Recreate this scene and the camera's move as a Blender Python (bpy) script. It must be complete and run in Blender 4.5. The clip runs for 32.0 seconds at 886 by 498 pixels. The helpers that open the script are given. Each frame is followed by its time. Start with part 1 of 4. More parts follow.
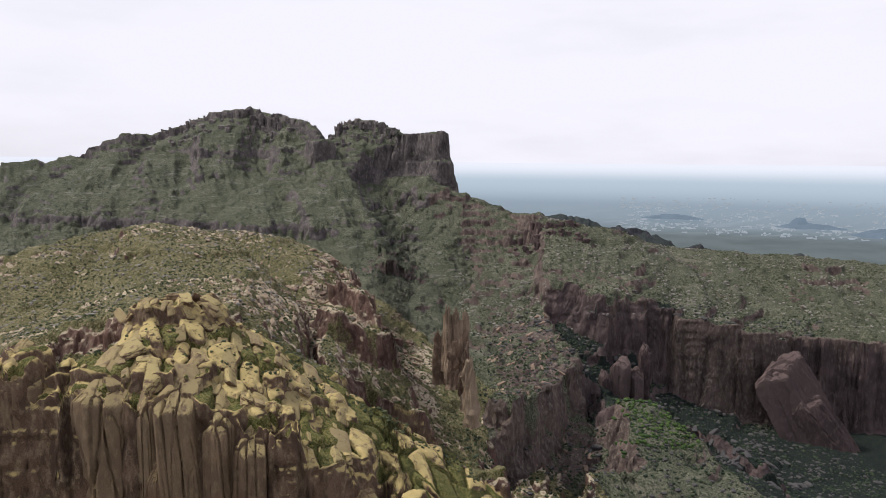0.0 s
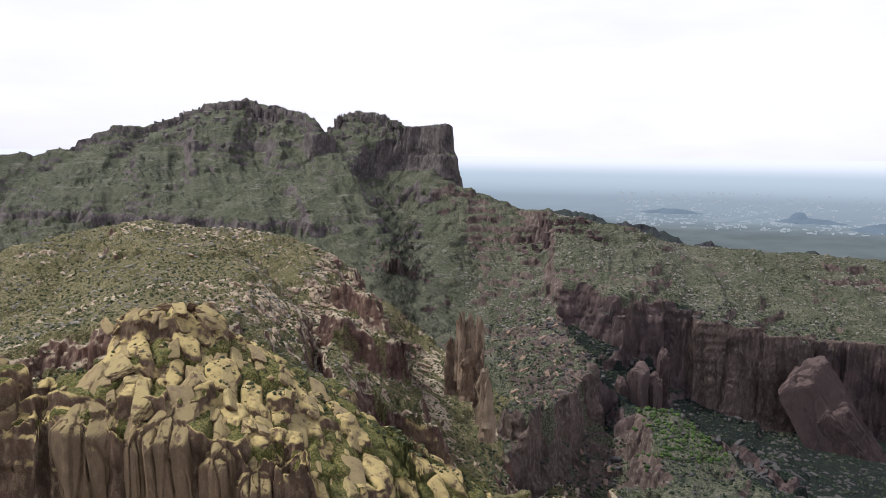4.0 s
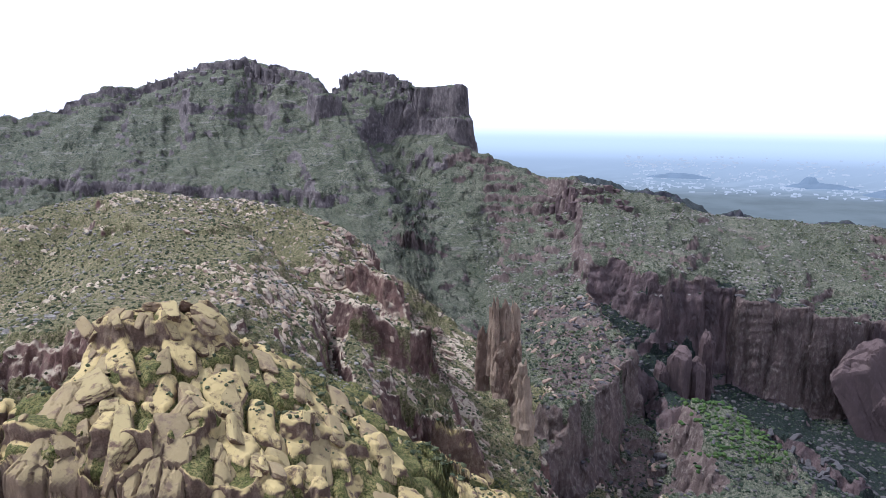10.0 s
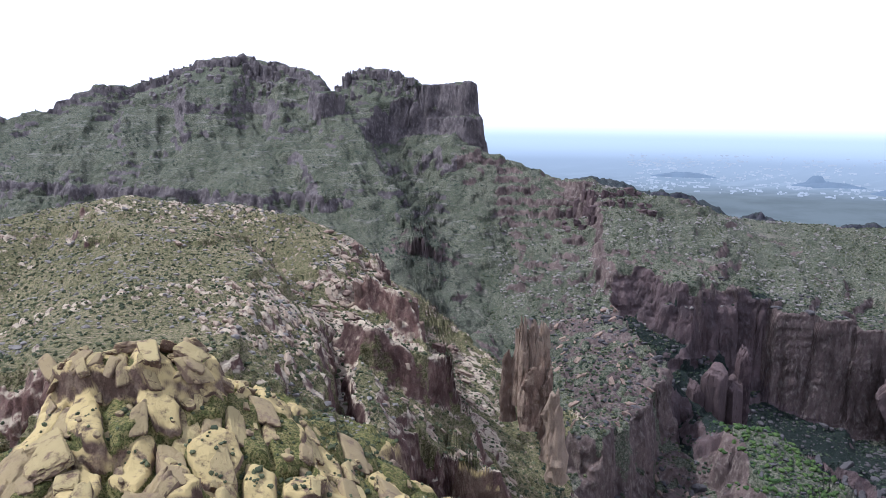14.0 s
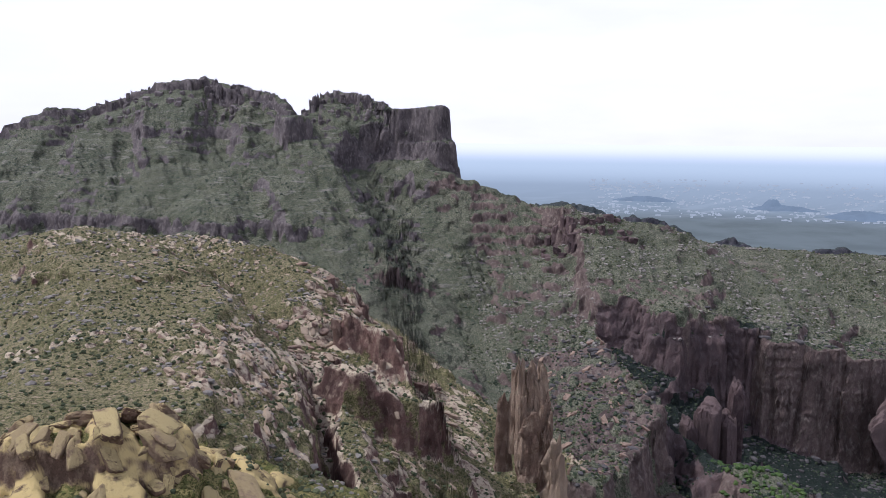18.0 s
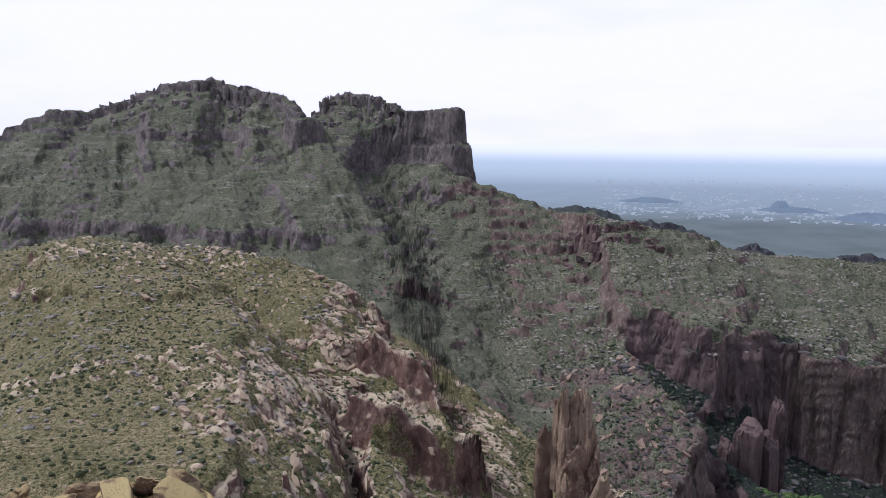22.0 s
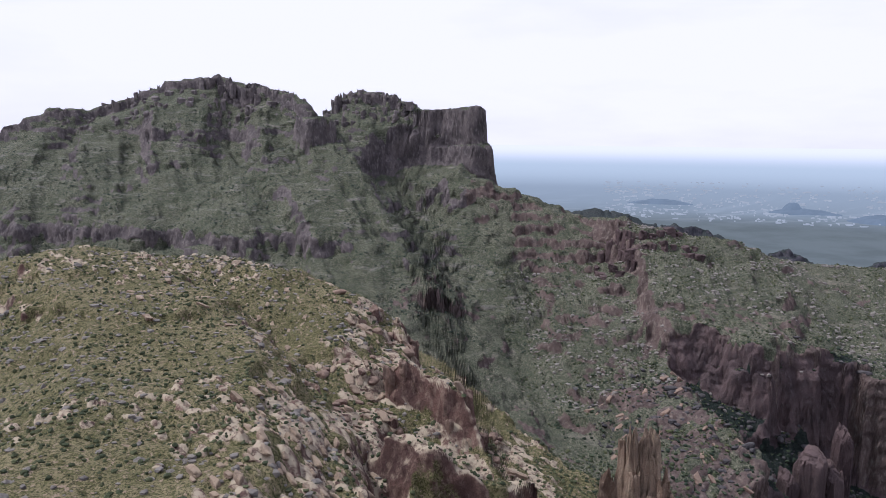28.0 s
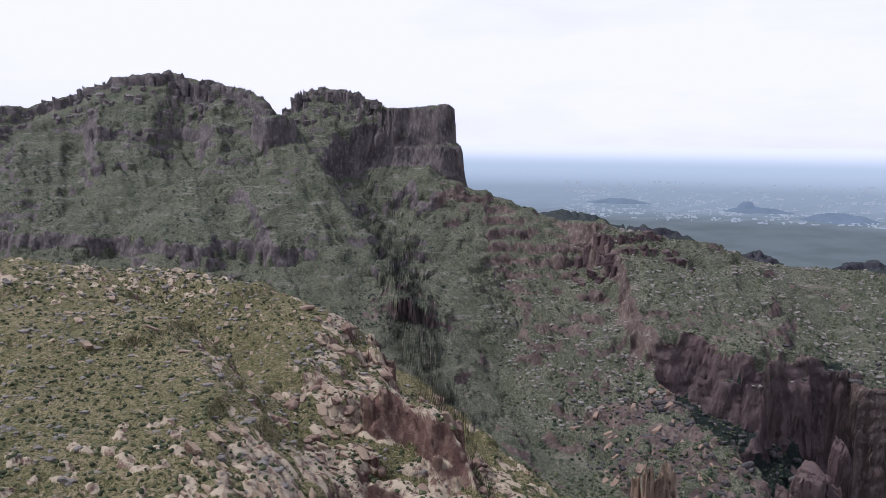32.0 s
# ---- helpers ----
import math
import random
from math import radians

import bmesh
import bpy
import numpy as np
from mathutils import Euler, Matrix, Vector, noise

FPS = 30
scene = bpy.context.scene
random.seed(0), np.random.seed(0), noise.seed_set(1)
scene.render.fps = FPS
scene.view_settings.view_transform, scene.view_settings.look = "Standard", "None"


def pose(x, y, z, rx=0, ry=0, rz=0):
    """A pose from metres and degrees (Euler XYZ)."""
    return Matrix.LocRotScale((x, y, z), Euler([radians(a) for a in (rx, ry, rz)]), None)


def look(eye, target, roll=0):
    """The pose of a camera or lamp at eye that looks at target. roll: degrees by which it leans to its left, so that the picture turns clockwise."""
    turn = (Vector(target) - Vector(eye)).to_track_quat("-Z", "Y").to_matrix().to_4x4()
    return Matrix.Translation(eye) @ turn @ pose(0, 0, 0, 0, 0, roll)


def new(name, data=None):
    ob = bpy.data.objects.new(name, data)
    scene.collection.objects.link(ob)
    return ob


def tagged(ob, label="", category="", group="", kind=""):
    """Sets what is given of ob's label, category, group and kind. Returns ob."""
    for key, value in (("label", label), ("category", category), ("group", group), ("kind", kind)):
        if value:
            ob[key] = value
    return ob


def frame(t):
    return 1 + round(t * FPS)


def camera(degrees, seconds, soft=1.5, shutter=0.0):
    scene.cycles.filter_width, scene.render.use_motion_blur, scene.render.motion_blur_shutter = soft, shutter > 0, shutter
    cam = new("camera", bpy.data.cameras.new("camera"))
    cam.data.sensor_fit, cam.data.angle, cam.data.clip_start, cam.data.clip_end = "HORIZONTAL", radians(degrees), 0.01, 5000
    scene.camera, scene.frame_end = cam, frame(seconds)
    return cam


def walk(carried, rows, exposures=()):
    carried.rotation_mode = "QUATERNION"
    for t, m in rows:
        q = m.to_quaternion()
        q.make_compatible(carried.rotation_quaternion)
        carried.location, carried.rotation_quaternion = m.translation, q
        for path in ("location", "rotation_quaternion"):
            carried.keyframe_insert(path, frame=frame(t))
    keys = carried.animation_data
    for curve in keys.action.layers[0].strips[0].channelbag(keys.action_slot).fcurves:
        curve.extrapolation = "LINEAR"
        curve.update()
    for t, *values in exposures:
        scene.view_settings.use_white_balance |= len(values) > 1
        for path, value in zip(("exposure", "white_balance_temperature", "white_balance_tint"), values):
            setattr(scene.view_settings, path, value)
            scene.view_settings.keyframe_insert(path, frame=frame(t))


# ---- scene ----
cam = camera(64.3, 32.0, soft=0.5)
METRES, EYE, TILT, LEAN, TURN = 320.0, 400.0, -8.3, 0.0, 0.0
ROWS = [
    (0.0, 0.0, 0.0, 0.0, -0.02, 1.63, -0.64),
    (0.5, -0.0073, 0.0129, 0.0018, -0.73, 1.63, -0.55),
    (1.0, -0.0141, 0.0264, 0.0038, -0.67, 1.63, -0.54),
    (1.5, -0.0197, 0.0409, 0.0061, -0.58, 1.69, -0.57),
    (2.0, -0.0246, 0.0559, 0.0084, -0.52, 1.7, -0.64),
    (2.5, -0.0291, 0.0709, 0.0107, -0.48, 1.72, -0.68),
    (3.0, -0.0335, 0.0862, 0.0143, -0.46, 1.72, -0.72),
    (3.5, -0.0377, 0.1009, 0.0179, -0.44, 1.71, -0.73),
    (5.5, -0.0565, 0.1656, 0.0272, -0.46, -2.09, -0.69),
    (6.0, -0.0616, 0.1826, 0.0295, -0.5, -2.03, -0.68),
    (6.5, -0.067, 0.1994, 0.0318, -0.51, -1.97, -0.67),
    (7.0, -0.0725, 0.2155, 0.0341, -0.51, -1.93, -0.68),
    (7.5, -0.0782, 0.231, 0.0364, -0.53, -1.89, -0.68),
    (8.0, -0.0833, 0.2463, 0.0388, -0.5, -1.91, -0.69),
    (8.5, -0.0888, 0.2626, 0.0415, -0.49, -1.92, -0.69),
    (9.0, -0.0943, 0.2801, 0.0437, -0.49, -1.89, -0.69),
    (9.5, -0.0989, 0.2977, 0.0466, -0.45, -1.85, -0.68),
    (10.0, -0.103, 0.3165, 0.0492, -0.44, -1.82, -0.69),
    (10.5, -0.1063, 0.3374, 0.0523, -0.46, -1.8, -0.74),
    (11.0, -0.1091, 0.3601, 0.0558, -0.46, -1.81, -0.73),
    (11.5, -0.1126, 0.3828, 0.0595, -0.48, -1.95, -0.72),
    (12.0, -0.1162, 0.4022, 0.0622, -0.47, -2.05, -0.69),
    (12.5, -0.1223, 0.4217, 0.0648, -0.47, -2.0, -0.62),
    (13.0, -0.1275, 0.4389, 0.067, -0.46, -1.97, -0.59),
    (13.5, -0.1334, 0.4546, 0.0694, -0.47, -1.93, -0.57),
    (14.0, -0.1395, 0.4692, 0.0715, -0.46, -1.9, -0.53),
    (14.5, -0.1446, 0.4818, 0.0738, -0.47, -1.85, -0.52),
    (16.5, -0.1677, 0.5313, 0.0811, -2.48, 0.11, -0.23),
    (17.0, -0.1737, 0.5429, 0.0831, -3.72, 0.1, -0.06),
    (17.5, -0.1794, 0.5552, 0.0848, -3.65, 0.08, -0.1),
    (18.0, -0.1848, 0.5678, 0.0868, -3.62, 0.08, -0.12),
    (18.5, -0.1904, 0.5807, 0.0886, -3.6, 0.12, -0.15),
    (19.0, -0.1953, 0.5936, 0.091, -3.57, 0.1, -0.19),
    (19.5, -0.2007, 0.6068, 0.0948, -3.53, 0.15, -0.18),
    (20.0, -0.2058, 0.619, 0.1028, -3.5, 0.13, -0.18),
    (20.5, -0.2118, 0.6309, 0.1084, -3.47, 0.04, -0.14),
    (21.0, -0.218, 0.6426, 0.1103, -3.46, 0.06, -0.13),
    (21.5, -0.224, 0.6548, 0.1115, -3.45, 0.08, -0.13),
    (22.0, -0.2295, 0.6664, 0.1136, -3.44, 0.09, -0.15),
    (22.5, -0.2347, 0.6786, 0.1151, -3.41, 0.09, -0.15),
    (23.0, -0.2398, 0.6895, 0.1166, -3.39, 0.07, -0.2),
    (23.5, -0.2448, 0.6995, 0.1182, -3.39, 0.11, -0.25),
    (24.0, -0.2474, 0.7078, 0.1196, -3.41, 0.29, -0.02),
    (24.5, -0.2502, 0.718, 0.1215, -3.37, 0.25, -0.14),
    (25.0, -0.2541, 0.7301, 0.1231, -3.33, 0.22, -0.19),
    (25.5, -0.2579, 0.7433, 0.1252, -3.29, 0.19, -0.24),
    (27.5, -0.2743, 0.7984, 0.1332, -3.17, 0.1, -0.31),
    (28.0, -0.2787, 0.813, 0.1352, -3.15, 0.13, -0.28),
    (28.5, -0.2827, 0.8269, 0.1374, -3.15, 0.16, -0.28),
    (29.0, -0.2865, 0.8412, 0.1398, -3.13, 0.16, -0.26),
    (29.5, -0.2909, 0.8564, 0.1418, -3.14, 0.14, -0.25),
    (30.0, -0.2946, 0.8722, 0.1442, -4.69, 0.11, 0.02),
    (30.5, -0.2988, 0.8873, 0.1467, -6.75, 0.12, 0.36),
    (31.0, -0.302, 0.9026, 0.1491, -6.67, 0.12, 0.33),
    (31.5, -0.3048, 0.9175, 0.1517, -6.62, 0.1, 0.29),
    (32.0, -0.3073, 0.9325, 0.1539, -6.55, 0.11, 0.23),
]
EXPOSURES = [(0.0, -0.50, 6050, 9), (3.5, -0.45, 6050, 9), (5.5, 0.06, 5150, 15), (14.5, 0.04, 5150, 15), (17.0, -0.30, 5450, 17), (32.0, -0.44, 5500, 17)]
walk(cam, [(t, pose(0, 0, EYE, TILT, LEAN, TURN) @ pose(METRES * x, METRES * y, METRES * z, 90 + pitch, roll, yaw)) for t, x, y, z, yaw, pitch, roll in ROWS], EXPOSURES)

# ---- world and sun ----
SUN_ELEV, SUN_AZ = 52.0, 284.0  # degrees; azimuth clockwise from +y
world = bpy.data.worlds.new("world")
scene.world = world
world.use_nodes = True
wt = world.node_tree
wt.nodes.clear()


def wn(kind, **props):
    n = wt.nodes.new(kind)
    for k, v in props.items():
        n.inputs[k].default_value = v
    return n


w_out, w_bg = wn("ShaderNodeOutputWorld"), wn("ShaderNodeBackground")
w_sky = wn("ShaderNodeTexSky")
w_sky.sky_type, w_sky.sun_disc = "NISHITA", False
w_sky.sun_elevation, w_sky.sun_rotation = radians(SUN_ELEV), radians(SUN_AZ)
w_sky.dust_density = 3.0
w_gain = wn("ShaderNodeMix")
w_gain.data_type, w_gain.blend_type = "RGBA", "MULTIPLY"
w_gain.inputs[0].default_value = 1.0
w_gain.inputs[7].default_value = (0.12, 0.12, 0.12, 1)
w_coord = wn("ShaderNodeTexCoord")
w_map = wn("ShaderNodeMapping", Scale=(1.0, 1.0, 4.5))
w_cloud = wn("ShaderNodeTexNoise", Scale=1.7, Detail=7.0, Roughness=0.55)
w_ramp = wn("ShaderNodeMapRange")
w_ramp.inputs["From Min"].default_value, w_ramp.inputs["From Max"].default_value = 0.36, 0.56
w_ramp.inputs["To Min"].default_value, w_ramp.inputs["To Max"].default_value = 0.84, 1.0
w_mix = wn("ShaderNodeMix")
w_mix.data_type = "RGBA"
w_mix.inputs[7].default_value = (1.37, 1.29, 1.33, 1)  # thin white overcast
wt.links.new(w_coord.outputs["Generated"], w_map.inputs["Vector"])
wt.links.new(w_map.outputs[0], w_cloud.inputs["Vector"])
wt.links.new(w_cloud.outputs["Fac"], w_ramp.inputs["Value"])
wt.links.new(w_sky.outputs[0], w_gain.inputs[6])
wt.links.new(w_gain.outputs[2], w_mix.inputs[6])
w_sep = wn("ShaderNodeSeparateXYZ")
wt.links.new(w_coord.outputs["Generated"], w_sep.inputs[0])
w_thin = wn("ShaderNodeMapRange")  # the white haze thins out overhead
w_thin.inputs["From Min"].default_value, w_thin.inputs["From Max"].default_value = 0.24, 0.80
w_thin.inputs["To Min"].default_value, w_thin.inputs["To Max"].default_value = 1.0, 0.30
wt.links.new(w_sep.outputs["Z"], w_thin.inputs["Value"])
w_fac = wn("ShaderNodeMath")
w_fac.operation = "MULTIPLY"
wt.links.new(w_ramp.outputs[0], w_fac.inputs[0])
wt.links.new(w_thin.outputs[0], w_fac.inputs[1])
wt.links.new(w_fac.outputs[0], w_mix.inputs[0])
wt.links.new(w_mix.outputs[2], w_bg.inputs["Color"])
w_bg.inputs["Strength"].default_value = 1.0
wt.links.new(w_bg.outputs[0], w_out.inputs[0])

sun = new("sun", bpy.data.lights.new("sun", "SUN"))
sun.data.energy, sun.data.angle, sun.data.color = 4.0, radians(4), (1.0, 0.94, 0.84)
sa, se = radians(SUN_AZ), radians(SUN_ELEV)
SUN_DIR = Vector((math.sin(sa) * math.cos(se), math.cos(sa) * math.cos(se), math.sin(se)))
sun.matrix_world = look(SUN_DIR * 3000, (0, 0, 0))


# ---- noise on arrays ----
def hash3(i, j, k, seed):
    h = (i * 374761393 + j * 668265263 + k * 2147483647 + seed * 974634777) & 0xFFFFFFFF
    h = ((h ^ (h >> 13)) * 1274126177) & 0xFFFFFFFF
    h = ((h ^ (h >> 16)) * 2246822519) & 0xFFFFFFFF
    return ((h ^ (h >> 15)) & 0xFFFFFF) / float(0xFFFFFF) * 2.0 - 1.0


def vnoise(x, y, z=None, seed=0):
    """Smooth value noise from -1 to 1, in two or three dimensions."""
    xi, yi = np.floor(x).astype(np.int64), np.floor(y).astype(np.int64)
    fx, fy = x - xi, y - yi
    fx, fy = fx * fx * (3 - 2 * fx), fy * fy * (3 - 2 * fy)

    def plane(k):
        a = hash3(xi, yi, k, seed) * (1 - fx) + hash3(xi + 1, yi, k, seed) * fx
        b = hash3(xi, yi + 1, k, seed) * (1 - fx) + hash3(xi + 1, yi + 1, k, seed) * fx
        return a * (1 - fy) + b * fy

    if z is None:
        return plane(np.int64(0))
    zi = np.floor(z).astype(np.int64)
    fz = z - zi
    fz = fz * fz * (3 - 2 * fz)
    return plane(zi) * (1 - fz) + plane(zi + 1) * fz


def fbm(x, y, z=None, octaves=4, seed=0, gain=0.5):
    total, amp, norm, f = 0.0, 1.0, 0.0, 1.0
    for o in range(octaves):
        total = total + amp * vnoise(x * f + 17.3 * o, y * f - 9.1 * o, None if z is None else z * f + 5.7 * o, seed + o)
        norm, amp, f = norm + amp, amp * gain, f * 2.03
    return total / norm


def by_rows(fn, *tables):
    """A function over tables, some rows at a time."""
    parts = [fn(*(v[i:i + 24] for v in tables)) for i in range(0, len(tables[0]), 24)]
    if isinstance(parts[0], tuple):
        return tuple(np.concatenate(p) for p in zip(*parts))
    return np.concatenate(parts)


def smooth(a, b, v):
    s = np.clip((v - a) / (b - a), 0, 1)
    return s * s * (3 - 2 * s)


# ---- landforms ----
def blocks(x, y, size, seed, grain=0.0, long=1.0):
    """Joint blocks, stretched along a grain: for every place the middle of its block, its distance to the joint, and a random number of the block."""
    c, sn = math.cos(grain), math.sin(grain)
    x, y = (x * c + y * sn) / long, y * c - x * sn
    u, v = x / size, y / size
    iu, iv = np.floor(u).astype(np.int64), np.floor(v).astype(np.int64)
    d1, d2 = np.full(u.shape, 9.0), np.full(u.shape, 9.0)
    cx, cy, cr = np.zeros(u.shape), np.zeros(u.shape), np.zeros(u.shape)
    for a in (-1, 0, 1):
        for b in (-1, 0, 1):
            px = iu + a + 0.5 + 0.45 * hash3(iu + a, iv + b, np.int64(1), seed)
            py = iv + b + 0.5 + 0.45 * hash3(iu + a, iv + b, np.int64(2), seed)
            d = np.hypot(px - u, py - v)
            m = d < d1
            d2 = np.where(m, d1, np.minimum(d2, d))
            cx, cy = np.where(m, px, cx), np.where(m, py, cy)
            cr = np.where(m, hash3(iu + a, iv + b, np.int64(3), seed), cr)
            d1 = np.where(m, d, d1)
    cx, cy = cx * size * long, cy * size
    return cx * c - cy * sn, cx * sn + cy * c, (d2 - d1) * size, cr


def along(X, Y, pts):
    """Distance to a line of points, the values carried along it at the nearest place, and the way to there."""
    best = np.full(X.shape, 1e12)
    vals = [np.zeros(X.shape) for _ in pts[0][2:]]
    gx, gy = np.zeros(X.shape), np.zeros(X.shape)
    for a, b in zip(pts[:-1], pts[1:]):
        ex, ey = b[0] - a[0], b[1] - a[1]
        t = np.clip(((X - a[0]) * ex + (Y - a[1]) * ey) / (ex * ex + ey * ey), 0, 1)
        dx, dy = X - (a[0] + t * ex), Y - (a[1] + t * ey)
        d = dx * dx + dy * dy
        m = d < best
        best, gx, gy = np.where(m, d, best), np.where(m, dx, gx), np.where(m, dy, gy)
        for i in range(len(vals)):
            vals[i] = np.where(m, a[2 + i] + t * (b[2 + i] - a[2 + i]), vals[i])
    return np.sqrt(best), vals, gx, gy


def tent(X, Y, pts, front, back=None, east=None, west=None, flat=0.0, drop=0.0, w=6.0):
    """A ridge: a flat crest, a cliff of the given drop, and slopes towards -y (front), +y (back), +x (east) and -x (west)."""
    back, east, west = (front if v is None else v for v in (back, east, west))
    top = np.full(X.shape, -1e6)
    for a, b in zip(pts[:-1], pts[1:]):
        d, (z,), gx, gy = along(X, Y, (a, b))
        n = np.maximum(d, 1e-3)
        gx, gy = gx / n, gy / n
        s = np.where(gx > 0, east, west) * gx * gx + np.where(gy > 0, back, front) * gy * gy
        d = np.maximum(0, d - flat)
        top = np.maximum(top, z - drop * smooth(0, w, d) - s * d)
    return top


def smax(a, b, k):
    h = np.clip(0.5 + 0.5 * (a - b) / k, 0, 1)
    return b + (a - b) * h + k * h * (1 - h)


MASSIF = [(-900, 1180, 395), (-723, 1230, 404), (-667, 1250, 412), (-560, 1270, 452), (-522, 1290, 454), (-479, 1300, 469), (-429, 1310, 494),
          (-356, 1310, 504), (-286, 1280, 486), (-239, 1250, 474), (-202, 1200, 447), (-174, 1200, 472), (-149, 1204, 478), (-96, 1190, 470), (-65, 1165, 451)]
FLATIRON = [(-70, 1165, 450), (-36, 1145, 452), (-8, 1120, 454)]
FLATIRON_FOOT = [(-60, 1150, 406), (-32, 1132, 408), (-4, 1106, 409)]
PILLAR = [(-208, 1150, 440), (-190, 1125, 438)]
PILLAR_FOOT = [(-200, 1128, 404), (-168, 1108, 402)]
SPUR = [(-185, 1090, 372), (-150, 1060, 358), (-113, 1000, 322), (-65, 900, 272), (-42, 845, 245)]
SHOULDER = [(-5, 1060, 371), (12, 1043, 368), (33, 1020, 357), (68, 989, 344), (113, 960, 340), (156, 935, 331), (238, 935, 316), (294, 932, 297),
            (391, 922, 292), (487, 905, 289), (700, 860, 270), (1000, 760, 230)]
COLUMN_CLIFF = [(108, 935, 322), (150, 920, 318), (172, 915, 312)]
DOME_BACK = [(-390, 700, 318), (-350, 720, 330), (-303, 740, 335), (-225, 740, 330), (-169, 722, 325), (-129, 690, 315)]
DOME_SPINE = [(-285, 710, 334), (-225, 640, 322), (-186, 560, 314), (-168, 480, 313), (-162, 415, 314)]
KNOLL_TOP = [(-160, 366, 324), (-139, 362, 330), (-128, 366, 326)]
KNOLL = [(-185, 326, 300), (-160, 323, 305), (-115, 317, 306), (-95, 308, 296), (-74, 299, 288)]
KNOLL_STEP = [(-105, 372, 303), (-90, 345, 296), (-66, 372, 276)]
KNOLL_FOOT = [(-72, 330, 270), (-56, 322, 264), (-42, 330, 258)]
BUTTRESS = [(268, 770, 241), (300, 762, 238), (340, 757, 228), (362, 764, 221)]
FLOOR_ROCKS = [(232, 640, 160), (255, 605, 166), (275, 575, 150)]
WEST_ROCK = [(-235, 300, 300), (-200, 318, 312)]
RED_RIDGE = [(-135, 700, 310), (-117, 689, 311), (-95, 672, 302), (-73, 657, 294), (-58, 640, 288), (-50, 615, 286)]
RED_MID = [(-88, 600, 300), (-64, 585, 293), (-38, 567, 286), (-24, 562, 272), (-6, 548, 258)]
RED_FRONT = [(-90, 535, 292), (-84, 522, 290), (-68, 518, 283), (-52, 522, 277), (-32, 535, 272), (-14, 548, 264)]
DARK_CLIFF = [(-152, 486, 294), (-128, 484, 294), (-112, 478, 287), (-99, 458, 270), (-92, 440, 258)]
WALL = [(-46, 482, 230), (-20, 486, 233), (16, 491, 234), (24, 496, 231)]
FINS = [(-78, 392, 270), (-60, 386, 256), (-46, 380, 243)]
ROUND = [(79, 765, 228), (92, 722, 224), (106, 690, 219), (108, 660, 209), (98, 634, 203), (80, 600, 206), (58, 572, 212)]
LOW_ROCKS = [(-12, 392, 222), (40, 396, 222), (82, 410, 204)]
GULLY = [(-78, 1062, 348, 0.6, 60), (-67, 1020, 318, 0.6, 110), (-20, 930, 264, 0.6, 130), (6, 880, 243, 0.5, 110), (11, 805, 220, 0.4, 90), (24, 740, 210, 0.35, 100),
         (36, 680, 202, 0.35, 100), (42, 620, 195, 0.4, 90), (46, 560, 182, 0.5, 70), (66, 480, 155, 0.7, 60), (120, 420, 125, 0.6, 60), (200, 330, 90, 0.5, 90)]
# canyon: place, floor, slope of the screes, distance and height of the cliffs on the far side, and on the near side
CANYON = [(128, 765, 222, 0.4, 14, 20, 12), (150, 724, 194, 0.4, 36, 30, 30), (200, 692, 156, 0.5, 68, 48, 110), (250, 684, 138, 0.2, 74, 95, 160),
          (330, 668, 126, 0.0, 92, 115, 200), (420, 610, 112, 0.05, 138, 120, 220), (520, 470, 90, 0.1, 170, 120, 230), (600, 250, 60, 0.2, 200, 110, 240),
          (640, -300, 40, 0.3, 240, 110, 240)]
CLEFT = [(-112, 600, 292), (-102, 540, 276), (-96, 500, 262), (-90, 465, 252), (-86, 440, 246)]
RAVINES = [
    ([(-330, 1262, 22), (-322, 1220, 26), (-300, 1170, 26), (-288, 1110, 10)], 42),
    ([(-196, 1200, 8), (-168, 1150, 11), (-140, 1110, 14), (-108, 1075, 13), (-78, 1045, 8)], 44),
    ([(-130, 1160, 4), (-104, 1115, 8), (-90, 1080, 8), (-78, 1050, 5)], 26),
    ([(-470, 1270, 8), (-440, 1200, 14), (-420, 1130, 12), (-410, 1080, 4)], 38),
    ([(-255, 1220, 10), (-240, 1170, 13), (-262, 1120, 10)], 30),
    ([(30, 1000, 4), (34, 940, 12), (28, 880, 10), (18, 840, 4)], 30)]
HILLS = [
    ([(170, 1500, 294), (226, 1500, 300), (272, 1500, 305), (339, 1500, 284), (396, 1500, 263), (480, 1480, 208)], 0.55),
    ([(300, 1352, 270), (320, 1350, 284), (336, 1350, 294), (352, 1350, 285), (381, 1350, 286), (410, 1350, 276), (452, 1350, 254), (520, 1340, 198)], 0.7),
    ([(395, 1200, 258), (408, 1200, 265), (432, 1200, 274), (446, 1200, 274), (466, 1200, 259), (510, 1190, 243)], 0.8),
    ([(545, 1200, 244), (573, 1200, 256), (610, 1195, 258), (660, 1190, 251), (760, 1180, 233)], 0.7),
]


def plain(r):
    """The desert floor: low at the mountains' foot, lifting towards the skyline."""
    angle = np.interp(r, [2300, 3000, 3700, 4400, 4700, 4900], [9.9, 7.6, 5.8, 4.2, 2.2, -0.35])
    return np.where(r < 2300, 0.0, 400 - r * np.tan(np.radians(angle)))


def ridged(x, y, octaves=3, seed=0):
    total, amp, f = 0.0, 1.0, 1.0
    for o in range(octaves):
        total = total + amp * (1 - 2 * np.abs(vnoise(x * f + 3.1 * o, y * f, seed=seed + o)))
        amp, f = amp * 0.5, f * 2.1
    return total / 1.75


